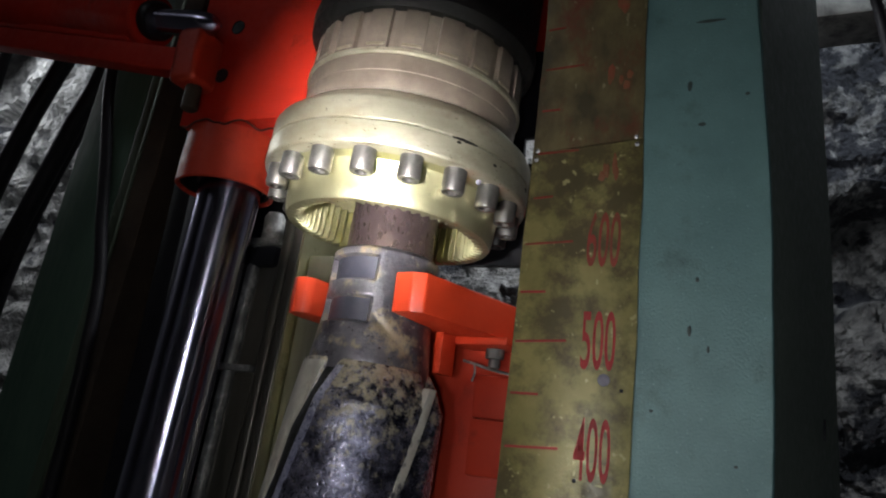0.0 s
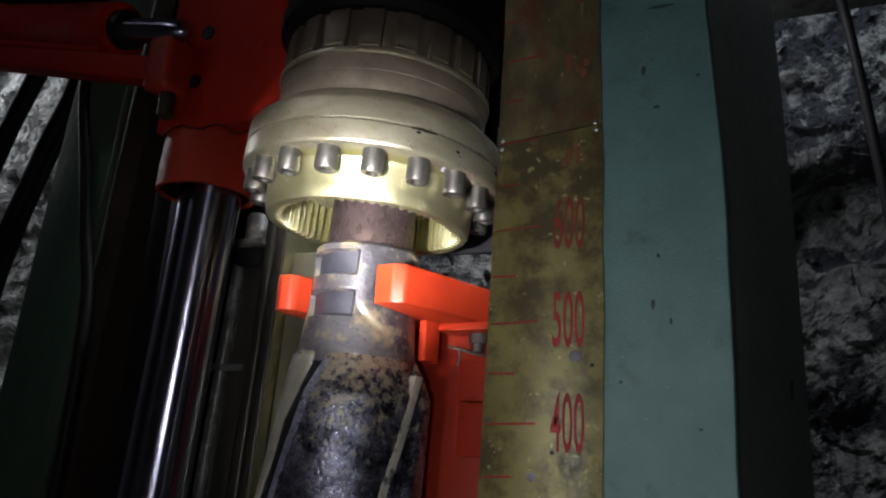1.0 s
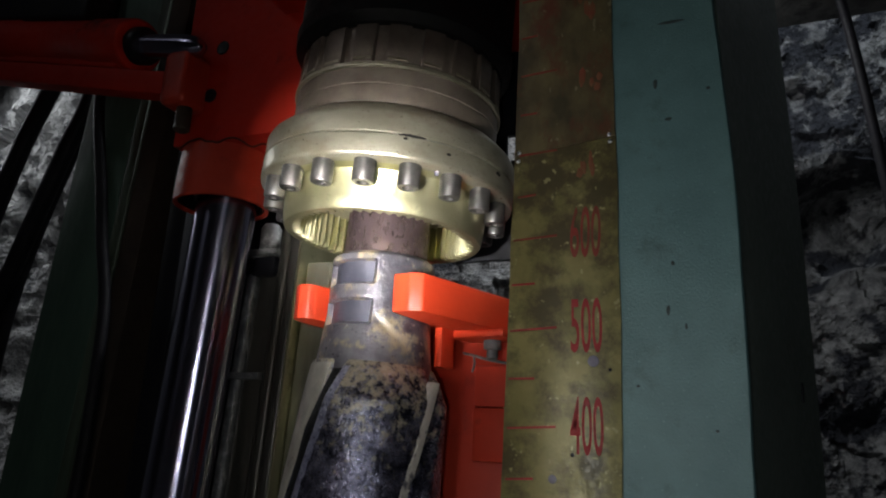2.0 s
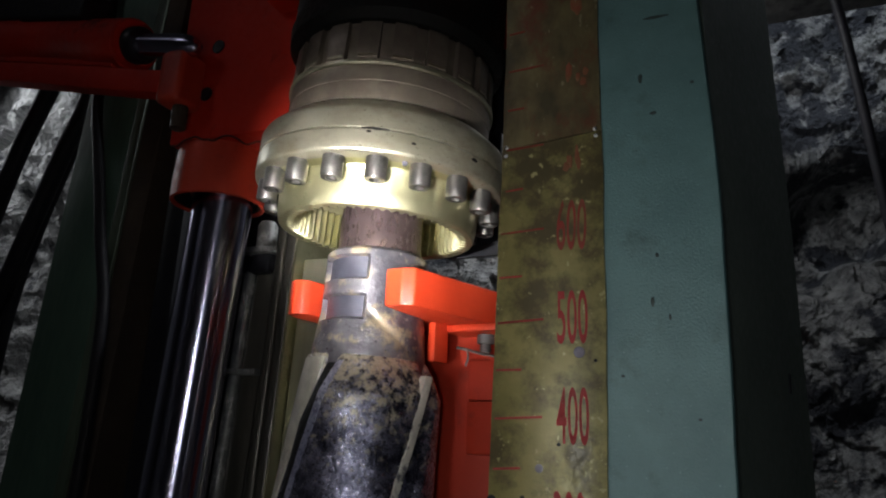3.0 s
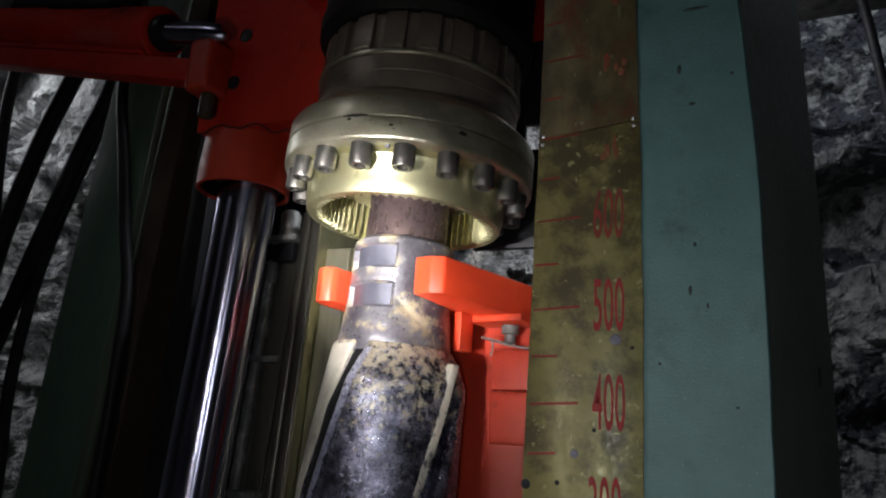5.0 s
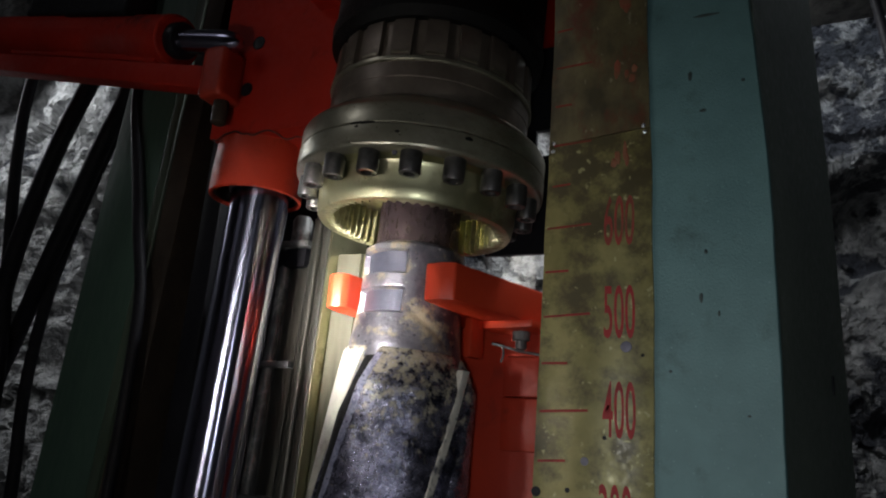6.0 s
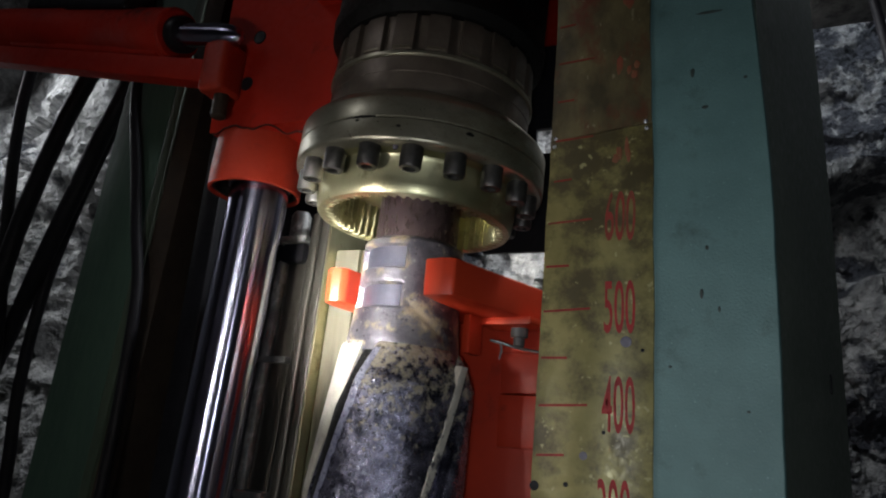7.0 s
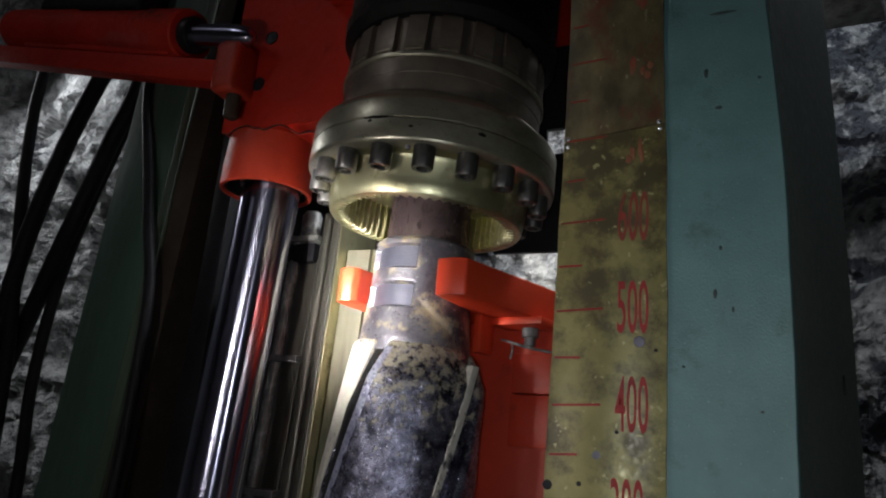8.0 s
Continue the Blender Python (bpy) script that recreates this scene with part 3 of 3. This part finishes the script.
def fork_pedestal():
    t = thing("fork_pedestal", "red steel pedestal carrying the holding fork, dark lower down", "pedestal")
    part("upright", boxed(-0.30, 0.0, 0.40, 0.52, BASE, 0.5505, 0.004), red_plate, t, "red upright plate")
    part("cheek", boxed(-0.16, -0.012, 0.382, 0.40, 0.345, 0.430, 0.004), red_plate, t)
    part("shelf", boxed(-0.155, -0.012, 0.372, 0.40, 0.431, 0.497, 0.004), red_plate, t)
    part("fork_seat", boxed(-0.40, 0.0, 0.42, 0.54, 0.50, 0.5505, 0.004), red_plate, t)


# ---- rotary head ----


def socket_bolt(parent, m):
    outer = [(0.013, 0.0005), (0.0165, 0.0005), (0.0165, -0.030), (0.0150, -0.0335), (0.0095, -0.034), (0.0088, -0.0335), (0.0085, -0.022), (0.001, -0.021)]
    bm = revolve(outer, 24)
    ob = part("bolt", bm, bolt_steel, parent, "dark socket-head bolt")
    ob.matrix_local = m
    return ob


def chuck_pose(turn):
    """The chuck leans a little with the mast, about its toothed end."""
    return Matrix.Translation((AX - 0.003, AY, 0.70)) @ LEAN @ pose(0, 0, -0.70, 0, 0, turn)


def drill_chuck():
    t = thing("drill_chuck", "oily steel drive chuck with toothed sleeve and ring of bolts", "drill chuck")
    t.matrix_world = chuck_pose(0)
    # toothed sleeve: outer skin, flat rim, internal teeth
    teeth, per = 62, 6
    n = teeth * per

    def toothed(root, tip, z):
        row = []
        for k in range(n):
            r = (root, root, root * 0.4 + tip * 0.6, tip, tip, root * 0.4 + tip * 0.6)[k % per]
            a = math.tau * k / n
            row.append((r * math.cos(a), r * math.sin(a), z))
        return row

    def circle(r, z):
        return [(r * math.cos(math.tau * k / n), r * math.sin(math.tau * k / n), z) for k in range(n)]
    sleeve = part("toothed_sleeve", rings([circle(0.186, 0.756), circle(0.172, 0.752), circle(0.1685, 0.746), circle(0.1665, 0.712), circle(0.1635, 0.6965), circle(0.1615, 0.6935), circle(0.1535, 0.6925),
                                 toothed(0.1530, 0.1395, 0.6940), toothed(0.1525, 0.1370, 0.698), toothed(0.1525, 0.1370, 0.765), circle(0.136, 0.767), circle(0.136, 0.84), circle(0.06, 0.845)],
                                caps=False), steel_ring, t, "yellowish oiled sleeve with inner teeth", 30)
    part("lower_flange", revolve([(0.15, 0.7565), (0.2065, 0.7565), (0.2095, 0.759), (0.2105, 0.763), (0.2105, 0.7905), (0.2085, 0.792), (0.15, 0.792)], 128), steel, t, "smooth oiled flange")
    part("upper_flange", revolve([(0.15, 0.7935), (0.2085, 0.7935), (0.2100, 0.795), (0.2100, 0.824), (0.2070, 0.830), (0.186, 0.850), (0.174, 0.853), (0.15, 0.853)], 128), steel, t,
         "turned steel flange with chamfered shoulder")
    part("neck", revolve([(0.15, 0.853), (0.1715, 0.853), (0.1735, 0.857), (0.1735, 0.888), (0.1745, 0.889), (0.1745, 0.9145), (0.15, 0.915)], 128), steel_dark, t, "brown stained neck")
    part("lip", revolve([(0.15, 0.915), (0.1765, 0.915), (0.1785, 0.917), (0.1785, 0.9215), (0.1765, 0.923), (0.15, 0.923)], 128), steel, t, "worn bright lip")
    part("notched_core", revolve([(0.14, 0.923), (0.1655, 0.923), (0.1655, 0.992), (0.14, 0.992)], 96), steel_dark, t)
    for k in range(20):
        half = 5.6
        rr = [[(r * math.cos(radians(a)), r * math.sin(radians(a)), z) for r, z in ((0.160, 0.9235), (0.1745, 0.9235), (0.1755, 0.926), (0.1745, 0.985), (0.172, 0.991), (0.160, 0.991))]
              for a in [-half + half * q / 3 for q in range(7)]]
        ob = part("notch_block", rings(rr), steel_dark, t)
        ob.matrix_local = pose(0, 0, 0, 0, 0, 18 * k + 5)
    for k in range(20):
        rr = [[(r * math.cos(radians(a)), r * math.sin(radians(a)), z) for r, z in ((0.172, 0.9275), (0.1772, 0.9275), (0.1768, 0.9315), (0.172, 0.9335))] for a in (-4.6, -3, -1, 1, 3, 4.6)]
        ob = part("ledge", rings(rr), steel, t, "worn bright ledge")
        ob.matrix_local = pose(0, 0, 0, 0, 0, 18 * k + 5)
    # dark scuffs along the flange joint
    for a0, a1, z0, z1 in ((-44.0, -33.0, 0.790, 0.7945), (-42.0, -40.0, 0.785, 0.789), (4.0, 7.5, 0.781, 0.787), (118.0, 131.0, 0.787, 0.793), (-24.0, -22.0, 0.776, 0.780)):
        n = 12
        rr = []
        for q in range(n + 1):
            a, u = a0 + (a1 - a0) * q / n, math.sin(math.pi * min(max(q / n, 0.04), 0.96)) ** 0.5
            zc, zh = (z0 + z1) / 2 + 0.0012 * noise.noise(Vector((a * 0.8, 2, 0))), (z1 - z0) / 2 * u
            rr.append([(r * math.cos(radians(a)), r * math.sin(radians(a)), z) for r, z in ((0.2098, zc - zh), (0.2109, zc - zh), (0.2109, zc + zh), (0.2098, zc + zh))])
        part("scuff", rings(rr), grease_shade, t, "dark greasy scuff")
    first = None
    for k in range(18):
        m = pose(0.1865 * math.cos(radians(20 * k + BOLT0)), 0.1865 * math.sin(radians(20 * k + BOLT0)), 0.7565, 0, 0, 20 * k)
        if first is None:
            first = socket_bolt(t, m)
        else:
            ob = new("bolt", first.data)
            ob.parent = t
            ob.matrix_local = m
            tagged(ob, "dark socket-head bolt")
    for k in range(3):
        a = radians(-78 + 120 * k + 53.5)
        bm = revolve([(0.004, 0), (0.004, -0.004), (0.003, -0.006), (0.0005, -0.0062)], 14)
        bmesh.ops.translate(bm, vec=(0.1885 * math.cos(a), 0.1885 * math.sin(a), 0.7568), verts=bm.verts)
        part("dowel", bm, rivet_metal, t, "small bright dowel")
    return t


BOLT0 = 3.2


def rotary_head():
    t = thing("rotary_head", "red painted rotary head plate with bolt holes and cuff", "drill head")
    y0 = 0.25
    part("seal_housing", revolve([(0.15, 0.9935), (0.176, 0.9935), (0.190, 1.006), (0.192, 1.03), (0.185, 1.045), (0.188, 1.06), (0.188, 1.30)], 96), grease_shade, t, "black greasy seal housing").matrix_local = chuck_pose(0)
    part("gearbox", boxed(-0.53, 0.02, 0.02, 0.52, 1.16, 1.7, 0.01), red_old, t, "red gearbox housing in shade")
    # plate with a ragged welded lower edge
    part("face_plate", boxed(-0.765, -0.26, y0, 0.44, 0.912, 1.75, 0.004), red_old, t, "flat red plate")
    line = []
    for k in range(26):
        x = -0.755 + 0.23 * k / 25
        line.append((x, y0 - 0.001 - 0.012 * math.sin(math.pi * k / 25), 0.913 + 0.0055 * noise.noise(Vector((x * 45, 0, 0))) - 0.03 * (k / 25) ** 2 + 0.006 * math.sin(x * 70)))
    part("weld", tube(line, 0.0019, 8, 2), red_dark, t, "ragged dark weld seam")
    # black discs paint the shaded inside of the bolt holes
    for x, z in ((-0.672, 1.116), (-0.687, 1.012)):
        bm = revolve([(0.0150, -0.002), (0.0150, 0.0015), (0.0130, 0.0022), (0.0125, 0.0012), (0.001, 0.0010)], 20)
        bmesh.ops.transform(bm, matrix=pose(x, y0, z, 90, 0, 0), verts=bm.verts)
        part("bolt_hole_disc", bm, black, t, "black disc painting a shaded bolt hole")
    bm = revolve([(0.0850, 0.806), (0.0880, 0.802), (0.0925, 0.804), (0.0920, 0.85), (0.0880, 0.912), (0.0800, 0.912)], 72, close=True, centre=(RX - 0.013, RY))
    cuff = part("cuff", bm, red_mid, t, "orange-red cuff round the cylinder rod")
    # black ring paints the cuff's inside as shaded
    bm = revolve([(0.0790, 0.809), (0.0843, 0.809), (0.0795, 0.912), (0.0735, 0.912)], 64, close=True, centre=(RX - 0.013, RY))
    part("cuff_shade", bm, grease_shade, cuff, "black ring painting the shade inside the cuff")
    bm = revolve([(0.0595, 0.815), (0.0635, 0.815), (0.0635, 0.9), (0.0595, 0.9)], 64, close=True, centre=(RX, RY))
    part("wiper", bm, rubber, t, "black wiper ring")


RX, RY = -0.680, 0.33


def feed_cylinder():
    t = thing("feed_cylinder_rod", "polished chrome feed cylinder rod", "cylinder rod", (RX, RY, 0))
    bm = revolve([(0.05, BASE + 0.1), (0.0585, BASE + 0.1), (0.0585, 0.93), (0.04, 0.93)], 96)
    for v in bm.verts:
        v.co.x += 0.055 * (v.co.z - 0.80)
    part("rod", bm, chrome, t, "mirror-like chrome rod")
    part("barrel", revolve([(0.08, BASE), (0.085, BASE + 0.005), (0.085, BASE + 0.2), (0.062, BASE + 0.205)], 64), red_old, t)


def left_side():
    # swing cylinder across the top, with its bar below
    a, b = Vector((-1.60, 0.295, 1.335)), Vector((-0.872, 0.222, 1.142))
    way = (b - a).normalized()
    m = Matrix.Translation(b) @ way.to_track_quat("Z", "Y").to_matrix().to_4x4()
    t = thing("swing_cylinder", "red hydraulic swing cylinder with chrome rod over a red bar", "hydraulic cylinder")
    t.matrix_world = m
    part("barrel", revolve([(0.03, 0.0), (0.052, 0.0), (0.056, -0.004), (0.056, -0.125), (0.053, -0.13), (0.053, -0.42), (0.057, -0.43), (0.057, -0.76), (0.03, -0.765)], 64), red_old, t, "dusty red barrel")
    part("gland", revolve([(0.022, 0.026), (0.036, 0.026), (0.039, 0.022), (0.039, 0.0005), (0.022, 0.0005)], 48), black, t, "black gland nut")
    part("rod", revolve([(0.006, 0.0), (0.025, 0.0), (0.025, 0.155), (0.021, 0.185), (0.012, 0.200), (0.004, 0.204)], 40), chrome, t, "short chrome rod")
    inv = m.inverted()
    c, d = Vector((-1.72, 0.30, 1.283)), Vector((-0.748, 0.215, 1.022))
    w2 = (d - c).normalized()
    m2 = Matrix.Translation(d) @ w2.to_track_quat("X", "Z").to_matrix().to_4x4()
    bm = boxed(-(d - c).length, 0.0, -0.022, 0.022, -0.024, 0.024, 0.004)
    bmesh.ops.transform(bm, matrix=inv @ m2, verts=bm.verts)
    part("bar", bm, red_old, t, "red square bar")
    bm = boxed(-0.80, -0.175, -0.026, 0.024, 0.0245, 0.060, 0.005)
    bmesh.ops.transform(bm, matrix=inv @ m2, verts=bm.verts)
    part("saddle", bm, red_old, t, "red saddle under the barrel")
    bm = revolve([(0.010, 0.886), (0.015, 0.890), (0.015, 0.938), (0.010, 0.940)], 24)
    bmesh.ops.transform(bm, matrix=inv @ Matrix.Translation((-0.720, 0.222, 0.040)), verts=bm.verts)
    part("pivot_pin", bm, flank_paint, t, "brown end of the pivot pin")
    bm = boxed(-0.030, 0.030, -0.034, 0.034, -0.050, 0.062, 0.014, segments=4)
    bmesh.ops.transform(bm, matrix=inv @ Matrix.Translation((-0.728, 0.222, 1.025)), verts=bm.verts)
    part("pivot", bm, red_mid, t, "rounded red clevis block")
    top = Matrix.Translation(b + way * -0.36 + Vector((0, -0.01, 0.048))) @ way.to_track_quat("X", "Z").to_matrix().to_4x4()
    bm = boxed(-0.24, 0.20, -0.034, 0.034, -0.006, 0.07, 0.012, segments=3)
    bmesh.ops.transform(bm, matrix=inv @ top, verts=bm.verts)
    block = part("port_block", bm, rubber, t, "black valve block on the barrel")
    bm = revolve([(0.012, 0.07), (0.02, 0.07), (0.02, 0.11), (0.012, 0.112)], 20)
    bmesh.ops.transform(bm, matrix=inv @ top, verts=bm.verts)
    part("port_fitting", bm, bolt_steel, block)
    # dark green beam
    g = thing("green_beam", "dark green painted steel beam standing behind the hoses", "steel beam")
    def leaning(bm):
        for v in bm.verts:
            v.co.x += 0.055 * (v.co.z - 0.9)
        return bm
    part("face", leaning(boxed(-1.262, -1.086, 0.42, 0.44, BASE, 1.9, 0.003)), green_beam, g)
    part("edge_strip", leaning(boxed(-1.084, -1.055, 0.418, 0.56, BASE, 1.9, 0.003)), edge_paint, g, "paler green edge strip")
    part("flank", leaning(prism([(-1.053, 0.424), (-1.010, 0.44), (-1.010, 0.60), (-1.053, 0.60)], BASE, 1.9, 0.003)), flank_paint, g, "brown stained flank")
    part("back", leaning(boxed(-1.262, -1.010, 0.605, 0.62, BASE, 1.9, 0.003)), green_beam, g)
    # black sheet and post added to keep the recess behind the rod dark
    f = thing("recess_backing", "black sheet and post added to keep the recess behind the rod dark", "machine frame")
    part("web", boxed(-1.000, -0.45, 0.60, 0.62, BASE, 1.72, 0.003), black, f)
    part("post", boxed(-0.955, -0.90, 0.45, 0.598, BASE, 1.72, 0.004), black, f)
    # black panels added for the dark behind the chuck, open in one corner to the lit rock
    u = thing("chuck_backing", "black panels added for the dark behind the chuck, with a small gap", "machine guard")
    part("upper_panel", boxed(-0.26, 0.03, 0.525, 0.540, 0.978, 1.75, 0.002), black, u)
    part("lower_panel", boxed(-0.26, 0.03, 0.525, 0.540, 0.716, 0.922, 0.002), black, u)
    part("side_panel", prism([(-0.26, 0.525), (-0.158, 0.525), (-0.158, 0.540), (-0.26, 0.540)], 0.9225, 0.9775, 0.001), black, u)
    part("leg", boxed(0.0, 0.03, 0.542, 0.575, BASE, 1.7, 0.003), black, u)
    part("sill", boxed(-0.10, 0.03, 0.52, 0.538, 0.752, 0.80, 0.002), red_old, u, "red painted lug")
    def tip(bm, k, z0):
        for v in bm.verts:
            v.co.x += k * (v.co.z - z0)
        return bm
    # clamped hose column
    h = thing("hose_column", "black column with dusty cross clamps", "hose column")
    part("column", tip(boxed(-0.715, -0.640, 0.475, 0.595, BASE, 0.742, 0.012, segments=3), 0.05, 0.745), gray_cast, h, "grey cast column face")
    part("web", tip(boxed(-0.680, -0.638, 0.468, 0.474, BASE, 0.70, 0.002), 0.05, 0.745), rail_steel, h, "smooth dark steel flank")
    # pale tube paints the lit grainy stripe down the column
    part("pipe", tip(tube([(-0.700, 0.466, BASE), (-0.700, 0.466, 0.2), (-0.699, 0.466, 0.5), (-0.697, 0.466, 0.74)], 0.013, 14), 0.05, 0.745), clamp_metal, h, "pale grey tube painting the column's lit grainy stripe")
    for z in (0.742, 0.482, 0.215, -0.05):
        part("clamp", tip(boxed(-0.727, -0.632, 0.443, 0.51, z - 0.007, z + 0.006, 0.002), 0.05, 0.745), clamp_metal, h, "dusty metal clamp")
    part("cap", tip(boxed(-0.722, -0.640, 0.452, 0.51, 0.690, 0.7345, 0.010), 0.05, 0.745), black, h, "black cap under the top clamp")
    bm = revolve([(0.02, 0.748), (0.022, 0.748), (0.022, 0.80), (0.016, 0.81)], 20)
    bmesh.ops.translate(bm, vec=(-0.675, 0.475, 0), verts=bm.verts)
    part("fitting", bm, clamp_metal, h, "pipe fitting")
    # guide rail
    r = thing("guide_rail", "worn bright steel guide rail", "guide rail")
    part("rail", tip(boxed(-0.630, -0.607, 0.45, 0.59, BASE, 0.80, 0.009, segments=4), 0.034, 0.745), rail_steel, r)
    part("rail", tip(boxed(-0.6055, -0.582, 0.452, 0.59, BASE, 0.80, 0.008, segments=4), 0.034, 0.745), rail_steel, r)
    part("rail_edge", tip(boxed(-0.5795, -0.574, 0.447, 0.59, BASE, 0.80, 0.0015), 0.034, 0.745), steel_ring, r, "bright rubbed edge")
    part("side", tip(boxed(-0.572, -0.515, 0.475, 0.595, BASE, 0.72, 0.004), 0.034, 0.745), pale_steel, r, "side plate painted paler where the torch falls")
    part("strip", tip(boxed(-0.513, -0.490, 0.48, 0.595, BASE, 0.72, 0.003), 0.034, 0.745), steel_ring, r, "yellowish strip")


def hose(points, radius, label):
    ob = part("hose", tube(points, radius), rubber, None)
    return tagged(ob, label, "hose", "hoses beside the beam")


def hoses():
    lab = "black rubber hydraulic hose hanging before the rock"
    hose([(-1.76, 0.5, 1.9), (-1.785, 0.5, 1.55), (-1.797, 0.5, 1.33), (-1.795, 0.5, 1.212), (-1.766, 0.5, 1.022), (-1.725, 0.5, 0.841), (-1.674, 0.5, 0.638), (-1.63, 0.5, 0.42), (-1.60, 0.5, 0.1),
          (-1.6, 0.5, FLOOR + 0.02)], 0.017, lab)
    hose([(-1.36, 0.5, 1.9), (-1.46, 0.5, 1.45), (-1.536, 0.5, 1.262), (-1.591, 0.5, 1.131), (-1.643, 0.5, 0.958), (-1.685, 0.5, 0.754), (-1.70, 0.5, 0.5), (-1.71, 0.5, 0.2), (-1.71, 0.5, FLOOR + 0.03)],
         0.025, lab)
    hose([(-1.21, 0.48, 1.9), (-1.29, 0.49, 1.45), (-1.358, 0.5, 1.218), (-1.414, 0.5, 1.085), (-1.462, 0.5, 0.944), (-1.529, 0.51, 0.798), (-1.602, 0.53, 0.67), (-1.665, 0.55, 0.566), (-1.75, 0.56, 0.3),
          (-1.8, 0.56, FLOOR + 0.03)], 0.024, lab)
    hose([(-1.34, 0.55, 1.6), (-1.39, 0.55, 1.3), (-1.44, 0.55, 1.132), (-1.519, 0.55, 0.894), (-1.572, 0.55, 0.663), (-1.583, 0.55, 0.396), (-1.546, 0.55, 0.11), (-1.52, 0.55, FLOOR + 0.02)], 0.016, lab)
    hose([(-1.21, 0.4, 1.6), (-1.195, 0.4, 1.3), (-1.185, 0.4, 1.13), (-1.125, 0.395, 0.925), (-1.081, 0.39, 0.777), (-1.040, 0.39, 0.638), (-1.028, 0.39, 0.5), (-1.03, 0.395, 0.25), (-1.05, 0.395, FLOOR + 0.155)],
         0.013, "thin black cable hanging down the green beam")
    ob = part("hose", tube([(0.41, 0.9, 2.2), (0.46, 0.9, 1.75), (0.523, 0.9, 1.38), (0.566, 0.9, 0.9), (0.59, 0.9, 0.5), (0.6, 0.9, FLOOR + 0.02)], 0.011), rubber, None)
    tagged(ob, "black cable hanging before the dark rock", "hose", "hoses beside the beam")


def roof_beam():
    ob = part("roof_beam", boxed(0.28, 1.95, 1.25, 1.42, 1.655, 1.80, 0.01), gray_cast, None)
    tagged(ob, "pale grey concrete lintel beam let into the rock", "beam")


def work_torch(eye, target, glow, ring, label):
    # unseen body; its hood narrows the beam, its added ring gives wide spill
    t = thing("work_torch", label, "torch", group="torches beside the camera")
    t.matrix_world = look(eye, target)
    part("hood", revolve([(0.0185, 0.004), (0.0185, -0.130), (0.0225, -0.130), (0.0235, -0.125), (0.0225, 0.010), (0.0190, 0.014), (0.0190, 0.004)], 40, close=True), hood_black, t, "black tubular hood")
    part("lens", revolve([(0.0003, 0.0), (0.0180, 0.0), (0.0180, 0.003), (0.0003, 0.003)], 32), glow, t, "glowing lens")
    part("spill_ring", revolve([(0.0238, -0.112), (0.0300, -0.112), (0.0300, -0.109), (0.0238, -0.109)], 40, close=True), ring, t, "faintly glowing outer ring")
    part("collar", revolve([(0.0238, -0.1085), (0.0320, -0.1085), (0.0320, -0.114), (0.0335, -0.114), (0.0335, -0.100), (0.0238, -0.100)], 40, close=True), hood_black, t, "black collar behind the ring")
    part("barrel", revolve([(0.0005, 0.0145), (0.019, 0.0145), (0.0195, 0.02), (0.0195, 0.13), (0.017, 0.135), (0.0005, 0.135)], 32), hood_black, t, "black barrel")
    return t


machine_base()
roof_beam()
scale_column()
scale_plate()
drill_pipe()
holding_fork()
fork_pedestal()
chuck = drill_chuck()
torch = work_torch((0.0, -0.72, 0.36), (-0.27, 0.15, 0.79), torch_glow, ring_glow, "black hand-held torch with a deep hood, shining brightly")
fill_torch = work_torch((-0.14, -0.76, 0.25), (-0.24, 0.38, 0.78), fill_glow, fill_ring, "weaker unseen torch with a deep hood, added as fill")
rotary_head()
feed_cylinder()
left_side()
hoses()


def motions():
    # the chuck turns slowly clockwise from above, then comes to rest
    turns = [(0.0, 0.0), (0.4, -0.4), (0.7, -2.0), (1.0, -4.6), (1.5, -10.5), (2.25, -18.8), (3.0, -27.0), (3.5, -31.6), (4.0, -37.1), (4.5, -43.3), (4.9, -47.8), (5.3, -50.3), (5.7, -50.6), (8.0, -50.6)]
    walk(chuck, [(t, chuck_pose(a)) for t, a in turns])
    # the torch wanders over the head and the pipe
    aims = [(0.0, 0.0, -0.285, 0.79), (0.4, 0.0, -0.26, 0.735), (0.8, 0.0, -0.235, 0.685), (1.2, -0.02, -0.26, 0.700), (1.7, -0.02, -0.265, 0.704), (2.8, -0.02, -0.265, 0.695),
            (3.3, -0.02, -0.255, 0.68), (3.5, -0.25, -0.31, 0.585), (3.7, -0.10, -0.27, 0.64), (3.9, -0.16, -0.30, 0.702), (4.1, -0.20, -0.33, 0.755), (4.3, -0.20, -0.32, 0.715),
            (4.7, -0.20, -0.315, 0.67), (5.8, -0.46, -0.41, 0.555), (6.4, -0.50, -0.425, 0.56), (7.2, -0.52, -0.425, 0.56), (8.0, -0.54, -0.425, 0.56)]
    walk(torch, [(t, look((x, -0.72, 0.36), (ax, 0.15, z))) for t, x, ax, z in aims])
    # the added weaker one rests on the chuck, drops to the fork, then swings over to the rails
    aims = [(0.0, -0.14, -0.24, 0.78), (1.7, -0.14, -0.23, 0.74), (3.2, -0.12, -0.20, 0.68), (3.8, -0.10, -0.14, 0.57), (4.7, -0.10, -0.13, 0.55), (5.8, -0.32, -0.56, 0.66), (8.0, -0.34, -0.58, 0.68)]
    walk(fill_torch, [(t, look((x, -0.76, 0.25), (ax, 0.38, z))) for t, x, ax, z in aims])


motions()
